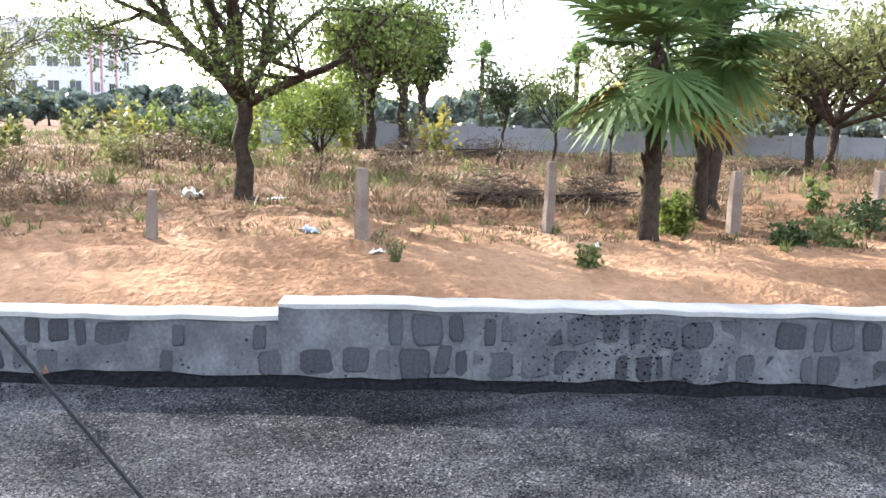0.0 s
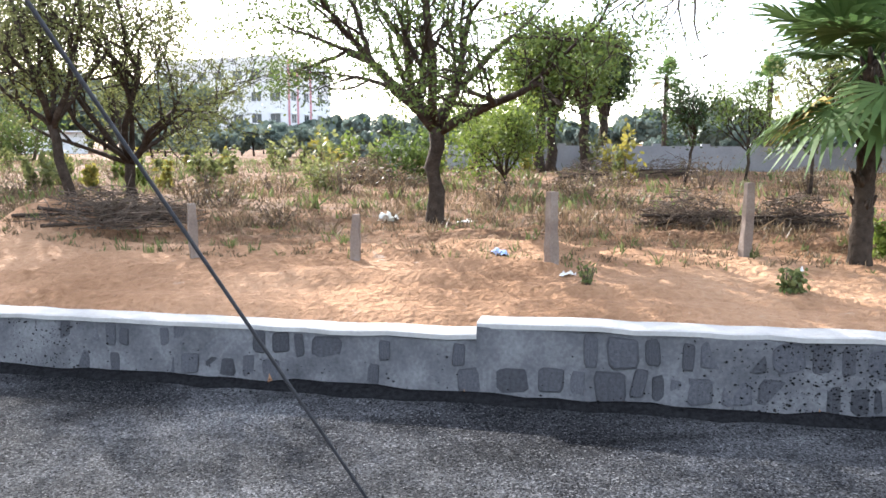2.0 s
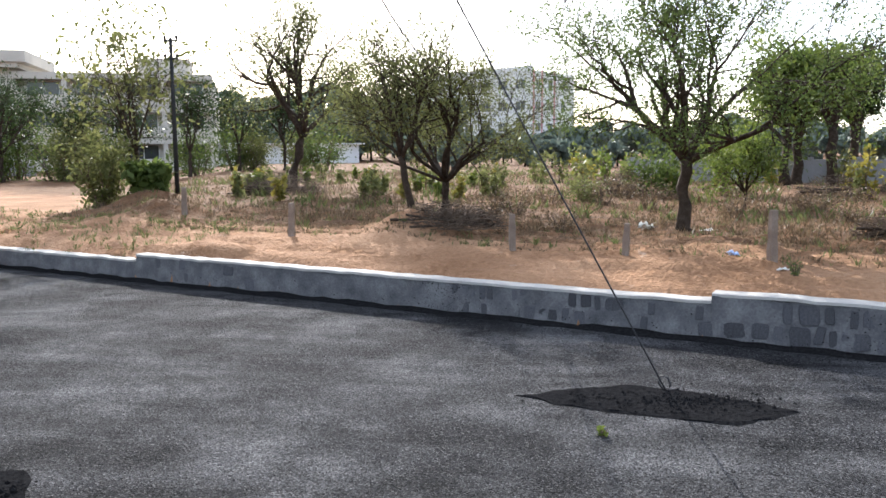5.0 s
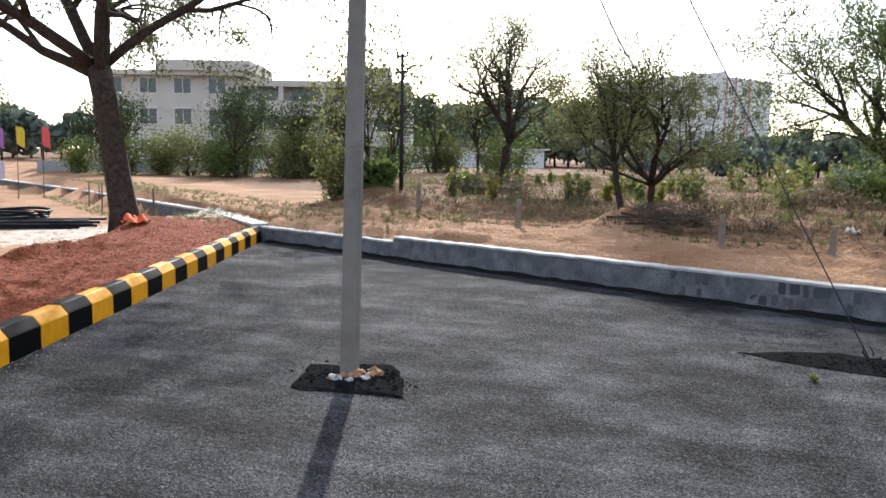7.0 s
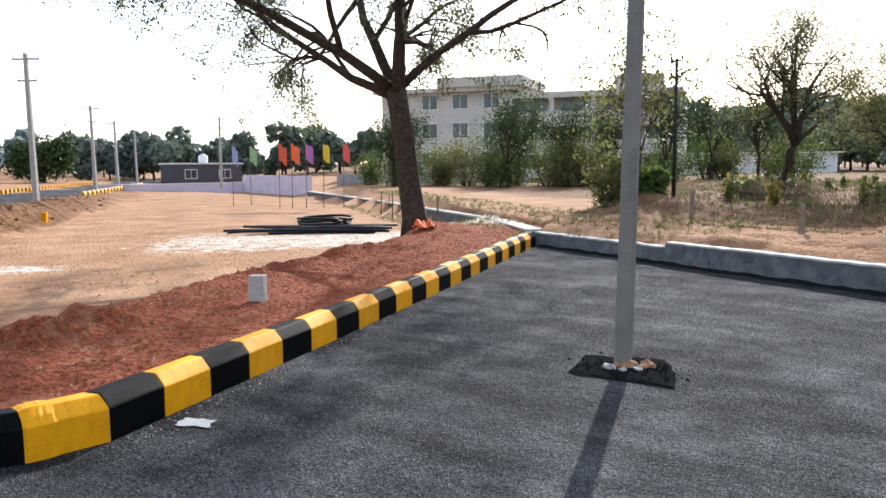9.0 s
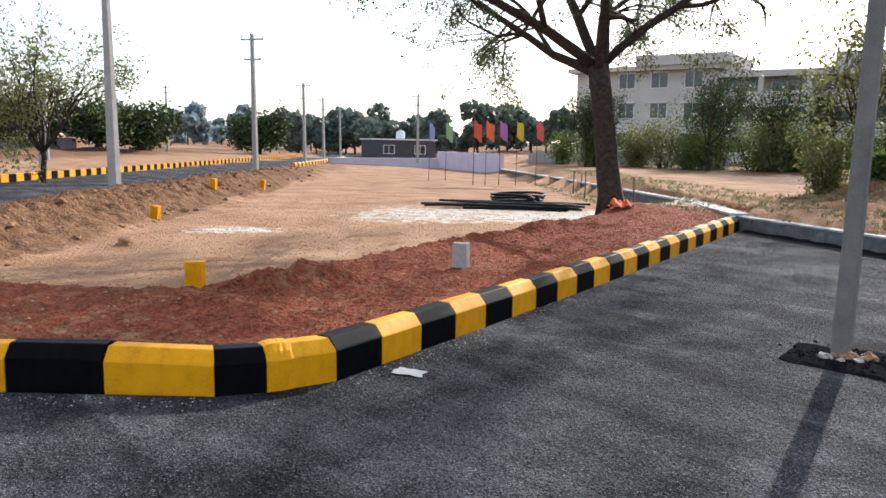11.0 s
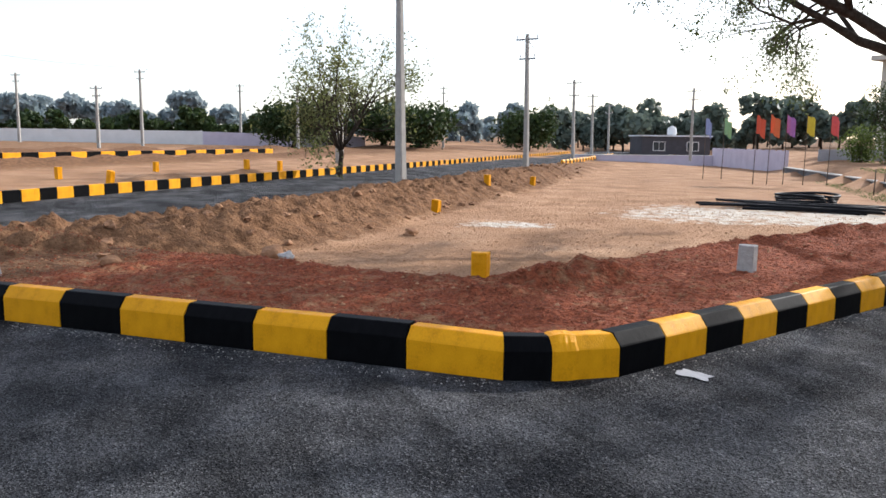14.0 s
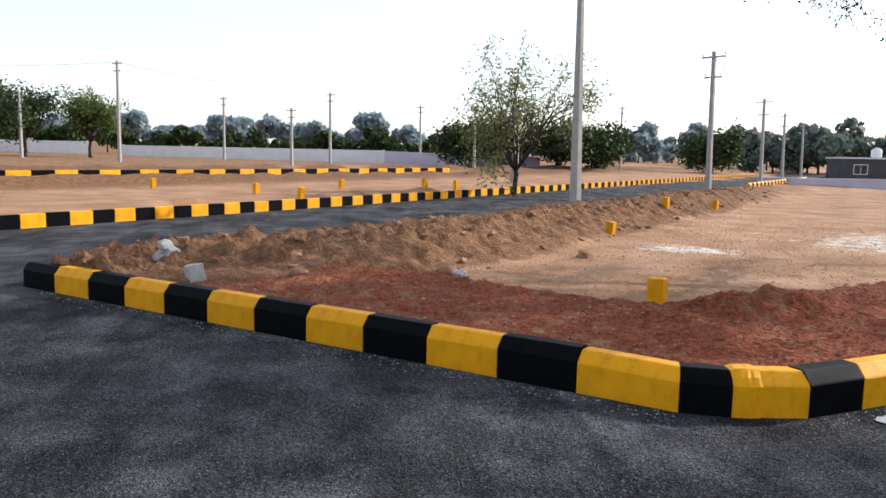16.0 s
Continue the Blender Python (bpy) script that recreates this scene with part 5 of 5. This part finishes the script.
brush_pile(4.6, 11.85, 0.95, 0.36, "grey heap of cut thorny branches", 1)
brush_pile(5.55, 11.65, 1.0, 0.34, "grey heap of cut branches and twigs", 2)
brush_pile(12.0, 15.3, 1.2, 0.36, "dark heap of cut twigs", 3, 300)
brush_pile(-0.85, 12.75, 1.5, 0.36, "dark low tangle of dead branches under the trees", 4, 520)
brush_pile(-5.7, 20.6, 2.2, 0.6, "dark tangle of dead branches round a leaning tree", 5, 420)
brush_pile(6.4, 18.6, 1.5, 0.5, "grey tangle of dead branches", 6, 300)
brush_pile(2.5, 19.6, 1.5, 0.65, "dark grey tangle of dead thorn", 7, 380)
brush_pile(8.6, 19.8, 1.6, 0.5, "grey tangle of dead thorn by the back wall", 8, 260)
bush("green_shrub", 5.3, 10.05, None, 0.32, 0.34, "bright green shrub between the palms", M_LEAF_LIME, 3, 1400, 0.030)
bush("shrub", 2.95, 19.2, None, 1.1, 0.95, "rounded green shrub among dry grass", M_LEAF, 4, 1500, 0.05)
bush("shrub", 1.4, 17.6, None, 0.8, 0.45, "grey-green shrub among dry grass", M_LEAF_OLIVE, 5, 700, 0.04)
bush("weed_tuft", 3.92, 9.31, None, 0.20, 0.17, "green weed growing in the sand", M_WEED, 6, 260, 0.026, "weed", "weeds")
bush("weed_tuft", 2.72, 9.75, None, 0.13, 0.13, "small thin weed in the sand", M_WEED, 7, 90, 0.022, "weed", "weeds")
bush("weed_tuft", 0.62, 6.5, 0.0, 0.07, 0.05, "tiny green weed growing through the asphalt", M_LEAF_LIME, 8, 60, 0.016, "weed", "weeds")
bush("sapling_plant", 7.2, 10.3, None, 0.20, 0.42, "thin young plant with broad green leaves", M_LEAF, 9, 110, 0.045, "plant", stems=3)
for i, (x, y, w, h) in enumerate(((5.8, 9.35, 0.35, 0.16), (6.3, 9.3, 0.4, 0.2), (6.9, 9.5, 0.5, 0.24), (7.5, 9.3, 0.5, 0.26))):
    bush("weed_clump", x, y, None, w, h, "low green weeds by the wall", M_WEED if i % 2 else M_LEAF_DARK, 60 + i, 500, 0.03, "weed", "weeds")
# broad-leaved yellow-green plants across the field
yr = np.random.default_rng(21)
for i in range(64):
    az, r = math.radians(yr.uniform(-20, 19)), yr.uniform(19, 31)
    x, y = 0.3 - math.sin(az) * r, math.cos(az) * r
    h = yr.uniform(0.55, 1.05) * (0.6 if az > 0.03 else 1.0)
    bush("teak_sapling", x, y, None, h * 0.6, h, "young broad-leaved sapling turning yellow", (M_LEAF_YELLOW, M_LEAF_LIME, M_LEAF_OLIVE, M_LEAF_OLIVE)[i % 4], 200 + i, 130, 0.075, "sapling", "broad-leaved saplings", stems=4)
# dead grey-brown scrub
for i in range(34):
    d_, w_ = yr.uniform(-9, 9), yr.uniform(3.2, 11)
    x, y = at_wall(d_, w_)
    if side(x, y, C1, KEND) < -1:
        bush("dry_scrub", x, y, None, yr.uniform(0.5, 1.1), yr.uniform(0.22, 0.5), "low dead grey-brown scrub in the field", M_GRASS, 500 + i, 420, 0.022, "scrub", "dry scrub", stems=14)
# thicket in front of the institute
for i in range(32):
    k = i / 31
    x, y = -37 + 23 * k + yr.normal() * 1.4, 38 + 6 * k + yr.normal() * 2.2
    h = yr.uniform(1.9, 3.4)
    if i % 3 == 0:
        tree("thicket_tree", x, y, None, h + 1.8, h * 0.9, 0.09, 1.4, "thin roadside tree with olive leaves", leaf=(M_LEAF_DARK, M_LEAF, M_LEAF_OLIVE)[i % 3], seed=300 + i, limbs=5, levels=3, leaves=2600, size=0.075, open_=0.26, group="thicket trees")
    else:
        bush("thicket_shrub", x, y, None, h * 1.1, h, "dense tall green shrub", (M_LEAF_OLIVE, M_LEAF, M_LEAF_OLIVE)[i % 3], 320 + i, 2400, 0.085, "shrub", "thicket shrubs", stems=12)
tree("bare_tree", -9.0, 20.0, None, 4.4, 2.6, 0.06, 1.2, "half-bare tree with few leaves", leaf=M_LEAF_OLIVE, seed=340, limbs=6, levels=4, leaves=1800, size=0.07, open_=0.25)
bush("dark_shrub", -9.6, 19.4, None, 1.3, 1.5, "dense olive green shrub by the field's edge", M_LEAF_OLIVE, 341, 2600, 0.06, stems=16)
bush("palm_shrub", -8.4, 19.3, None, 0.9, 0.85, "low spiky green shrub", M_LEAF, 342, 1200, 0.12)


# ---------------------------------------------------------------- far woods
def woods(name, az0, az1, r0, r1, h0, h1, n, leaf, label, size, seed, clump=130):
    """A belt of trees far off: uneven crowns of many leaf clumps, with trunks, in one mesh."""
    rng = np.random.default_rng(seed)
    cs, t = [], Tubes(5)
    for i in range(n):
        az, r = math.radians(az0 + (az1 - az0) * (i + rng.random()) / n), rng.uniform(r0, r1)
        x, y, h = -math.sin(az) * r, math.cos(az) * r, rng.uniform(h0, h1)
        z = ground_z(x, y)
        t.add([(x, y, z - 0.1), (x + rng.normal() * 0.1, y, z + h * 0.6)], [0.02 * h + 0.05, 0.012 * h + 0.03])
        for b in range(rng.integers(4, 8)):
            c = np.array([x, y, z + h * 0.62]) + rng.normal(size=3) * np.array([0.28 * h, 0.28 * h, 0.17 * h])
            p = rng.normal(size=(clump, 3))
            p /= np.linalg.norm(p, axis=1)[:, None]
            p *= rng.uniform(0.55, 1.0, (clump, 1)) * np.array([0.30, 0.30, 0.24]) * h
            p += c
            p[:, 2] = np.maximum(p[:, 2], z + 0.1)
            cs.append(p)
    root = new(name)
    tagged(root, label, "trees", kind="stuff")
    leaves_ob("crowns", np.concatenate(cs), size, rng, leaf, root, long=1.4)
    t.ob("trunks", M_BARK, root)
    return root


# haze over the far and thicket belts is painted through their leaf colours
woods("far_woods", -68, 20, 105, 150, 3.4, 5.4, 84, M_LEAF_FAR_HAZE, "hazy belt of green trees beyond the field", 0.8, 1)
woods("far_woods", 6, 34, 88, 104, 5, 7.5, 34, M_LEAF_FAR_HAZE, "tall hazy trees behind the white shed", 0.8, 2)
woods("far_woods", 34, 64, 110, 150, 4, 7, 46, M_LEAF_FAR_HAZE, "hazy trees behind the plots", 0.8, 3)
woods("far_woods", 58, 125, 200, 300, 5, 9.5, 70, M_LEAF_HAZE, "trees on the horizon, paled bluish by painted haze", 1.5, 4)
woods("dark_woods", 80, 130, 98, 116, 1.8, 3.6, 46, M_LEAF_DARK, "dark green trees behind the white wall", 0.5, 5)
woods("field_thicket", -64, -6, 44, 64, 1.2, 2.4, 46, M_LEAF_FAR_HAZE, "hazy green scrub past the back wall of the field", 0.35, 6, 90)
woods("field_thicket", -6, 8, 50, 75, 1.2, 2.3, 22, M_LEAF_FAR_HAZE, "green scrub before the apartment building", 0.4, 7, 90)
for i, (az, r, h, w) in enumerate(((73.2, 80, 3.5, 5.0), (82.4, 78, 3.5, 4.6), (65.3, 92, 3.8, 4.0), (76.0, 84, 3.3, 4.0), (80.0, 86, 3.0, 3.6))):
    x, y = -math.sin(math.radians(az)) * r, math.cos(math.radians(az)) * r
    tree("round_tree", x, y, ground_z(x, y), h, w, 0.2, 1.2, "dense dark round-crowned tree on the far lots", leaf=M_LEAF_DARK, seed=400 + i, limbs=9, levels=3, leaves=7000, size=0.24, open_=0.55, up=0.5, group="round trees")


# ---------------------------------------------------------------- grass
def grass(name, n, pick, h, material, label, seed, blades=6, spread=0.05, width=0.006):
    rng = np.random.default_rng(seed)
    P = pick(rng, n)
    z = height(P[:, 0], P[:, 1])
    v, f = [], []
    m = n * blades
    base = np.repeat(np.stack([P[:, 0], P[:, 1], z - 0.01], 1), blades, 0)
    base[:, :2] += rng.normal(size=(m, 2)) * spread * 0.5
    d = rng.normal(size=(m, 3)) * 0.42
    d[:, 2] = 1
    L = h * rng.uniform(0.4, 1.25, (m, 1)) * np.repeat(rng.uniform(0.5, 1.3, n), blades)[:, None]
    a = rng.uniform(0, 6.28, m)
    s = np.stack([np.cos(a), np.sin(a), np.zeros(m)], 1) * width
    mid, tip = base + d * L * 0.55, base + d * L + rng.normal(size=(m, 3)) * 0.12 * L
    v = np.stack([base - s, base + s, mid + s * 0.7, tip, mid - s * 0.7], 1).reshape(-1, 3)
    f = [(5 * i, 5 * i + 1, 5 * i + 2, 5 * i + 3, 5 * i + 4) for i in range(m)]
    return tagged(mesh_ob(name, v, f, material), label, "grass", kind="stuff")


def in_field(w0, w1, d0, d1):
    def pick(rng, n):
        w = w0 + (w1 - w0) * rng.random(n * 3) ** 1.35
        d = rng.uniform(d0, d1, n * 3)
        p = WP + np.outer(d, WD) + np.outer(w, WN)
        keep = (side(p[:, 0], p[:, 1], C1, KEND) <= -0.2) & (fbm(p[:, 0] * 0.7, p[:, 1] * 0.7, 6) > rng.uniform(-0.9, 0.35, n * 3))
        p = p[keep]
        return p[rng.choice(len(p), n)]
    return pick


grass("dry_grass", 6000, in_field(1.9, 9.0, -9, 8), 0.05, M_GRASS, "dry straw-coloured grass over the field", 1)
grass("dry_grass", 9000, in_field(3.0, 26.0, -22, 22), 0.13, M_GRASS, "tall dry grass over the back of the field", 2, width=0.008, spread=0.15)
grass("green_grass", 1200, in_field(1.8, 16.0, -12, 9), 0.09, M_WEED, "scattered green weeds among the dry grass", 3)
grass("green_grass", 1300, in_field(5.0, 30.0, -22, 20), 0.18, M_WEED, "green scrub weeds at the back of the field", 4, width=0.02, spread=0.2)


def by_side_wall(rng, n):
    u, s = rng.uniform(11, 40, n), rng.uniform(4.8, 8.5, n)
    return np.outer(u, UD) + np.outer(s, SD)


grass("green_grass", 1800, by_side_wall, 0.10, M_WEED, "short green grass by the low wall", 5)

# loose chips on the road
def gravel(name, centres, size, material, label, seed):
    rng = np.random.default_rng(seed)
    v, f = [], []
    base = [(1, 0, 0), (0, 1, 0), (-1, 0, 0), (0, -1, 0), (0, 0, 1)]
    for c in centres:
        k, r = len(v), size * rng.uniform(0.4, 1.5)
        a = rng.uniform(0, 6.28)
        for x, y, z in base:
            x, y = x * rng.uniform(0.7, 1.3), y * rng.uniform(0.7, 1.3)
            v.append((c[0] + r * (x * math.cos(a) - y * math.sin(a)), c[1] + r * (x * math.sin(a) + y * math.cos(a)), c[2] + r * z * 0.8))
        f += [(k, k + 1, k + 4), (k + 1, k + 2, k + 4), (k + 2, k + 3, k + 4), (k + 3, k, k + 4)]
    return tagged(mesh_ob(name, v, f, material), label, "gravel", kind="stuff")


def on_ground(flat):
    q = np.array(flat)
    return np.column_stack([q, height(q[:, 0], q[:, 1])])


gr = np.random.default_rng(31)
pts = [np.append(gr.normal(size=2) * (0.22, 0.18) + (-2.42, 5.3), 0.03) for i in range(260)] + [np.append(gr.normal(size=2) * (0.30, 0.15) + (1.05, 7.1), 0.02) for i in range(260)]
for i in range(900):
    p = at_wall(gr.uniform(-10, 6), -0.14 - abs(gr.normal()) * 0.09)
    pts.append((p[0], p[1], 0.0))
rub = [np.append(gr.normal(size=2) * (0.17, 0.13) + (-2.44, 5.28), 0.028) for i in range(240)] + [np.append(gr.normal(size=2) * (0.26, 0.10) + (1.15, 7.15), 0.012) for i in range(260)]
gravel("tar_rubble", rub, 0.014, M_TAR, "broken lumps of asphalt on the patches", 6)
gravel("tar_gravel", pts, 0.006, M_TAR, "loose black tar chips at the patches and the wall", 1)
pts = []
for i in range(1100):
    k = gr.random()
    p = (C1 + (KEND - C1) * k if i % 2 else KM1 + (KFAR - KM1) * k)
    o = np.array([0.94, 0.34]) if i % 2 else np.array([0.78, -0.62])
    p = p + o * (0.03 + abs(gr.normal()) * 0.10)
    pts.append((p[0], p[1], 0.0))
gravel("grit", pts, 0.006, M_GRANITE, "pale grit swept along the kerb", 2)
pts = []
for i in range(5200):
    p = UD * gr.uniform(0, 26) + SD * gr.uniform(-8.3, 5.5)
    if min(side(p[0], p[1], C1, KEND), side(p[0], p[1], KFAR, KM1)) > 0.25:
        pts.append(p)
pts = on_ground(pts)
gravel("pebbles", pts, 0.018, M_CLOD, "small pebbles and clods over the plot", 3)
pts = []
for i in range(1500):
    pts.append(at_wall(gr.uniform(-9, 8), gr.uniform(0.5, 5)))
pts = on_ground(pts)
gravel("pebbles", pts, 0.011, M_CLOD, "small pebbles over the sandy strip", 4)

pts = []
for i in range(9000):
    k, o = gr.random() ** 1.4, gr.uniform(0.2, 2.6)
    a, b, n_ = (C1, KEND, np.array([-0.942, -0.336])) if i % 2 else (KM1, KFAR, np.array([-0.78, 0.62]))
    p = a + (b - a) * k + n_ * o
    if min(side(p[0], p[1], C1, KEND), side(p[0], p[1], KFAR, KM1)) > 0.2:
        pts.append(p)
pts = on_ground(pts)
gravel("red_gravel", pts, 0.013, M_REDGRIT, "loose red gravel over the bank behind the kerb", 5)

# black tar flicked on the wall's face
v, f = [], []
for i in range(1700):
    k = i % 6
    d = gr.normal() * 0.30 + 1.75 if k < 3 else gr.normal() * 0.16 - 2.6 if k == 3 else gr.uniform(-6.5, 6.0)
    top = 0.345 if d < 0 else 0.42
    z = abs(gr.normal()) * 0.10 + 0.02 if k > 3 else gr.uniform(0.04, 0.92) * top
    if z > top - 0.03:
        continue
    r = 0.0015 + 0.006 * gr.random() ** 3
    c = at_wall(d, -0.047 + 0.020 * z / top)
    n = len(v)
    for x, y, zz in ((-1.4, 0, 0), (0, 0, -1), (1.4, 0, 0), (0, 0, 1), (0, -0.5, 0)):
        q = c + WD * x * r + WN * (y * 0.004)
        v.append((q[0], q[1], z + zz * r))
    f += [(n, n + 1, n + 4), (n + 1, n + 2, n + 4), (n + 2, n + 3, n + 4), (n + 3, n, n + 4), (n, n + 3, n + 2, n + 1)]
tagged(mesh_ob("tar_splash", v, f, M_TAR), "black tar flecks splashed over the wall", "stain", kind="stuff")

# ---------------------------------------------------------------- stones set in the wall's face
srng = np.random.default_rng(9)
STONE_MESHES = []
for k in range(8):
    pts = [(x + srng.normal() * 0.035, y + srng.normal() * 0.035) for x, y in ((0.47, -0.3), (0.46, 0.32), (0.34, 0.46), (-0.33, 0.46), (-0.47, 0.3), (-0.46, -0.33), (-0.32, -0.46), (0.33, -0.46))]
    v = [(x, 0.0, y) for x, y in pts] + [(x * 0.86, -1.0, y * 0.86) for x, y in pts]
    f = [(j, (j + 1) % 8, 8 + (j + 1) % 8, 8 + j) for j in range(8)] + [tuple(8 + j for j in range(8))]
    me = bpy.data.meshes.new("stone")
    me.from_pydata(v, [], f)
    me.materials.append(M_STONE)
    STONE_MESHES.append(me)
wa = math.degrees(math.atan2(WD[1], WD[0]))
for a, b, top, body in RUNS:
    d = a + 0.1
    end = min(b, 6.5)
    while d < end - 0.1:
        wdt = srng.choice((0.07, 0.11, 0.14, 0.18)) * srng.uniform(0.85, 1.15)
        for row in range(2):
            if srng.random() > (0.92 if a >= 0 else 0.55 if d > -2.6 else 0.06):
                continue
            hh = top * srng.uniform(0.33, 0.43)
            zc = top * (0.27 if row == 0 else 0.70) + srng.normal() * 0.008
            dd = d + (0.06 if row else 0)
            o = -0.030 + 0.020 * zc / top
            p = at_wall(dd + wdt / 2, o)
            st = new("stone", STONE_MESHES[int(srng.integers(8))])
            st.parent = body
            st.matrix_world = pose(p[0], p[1], zc, -3, srng.normal() * 5, wa) @ Matrix.Diagonal((wdt, 0.002 + 0.004 * srng.random(), hh, 1))
        d += wdt + srng.uniform(0.012, 0.04)
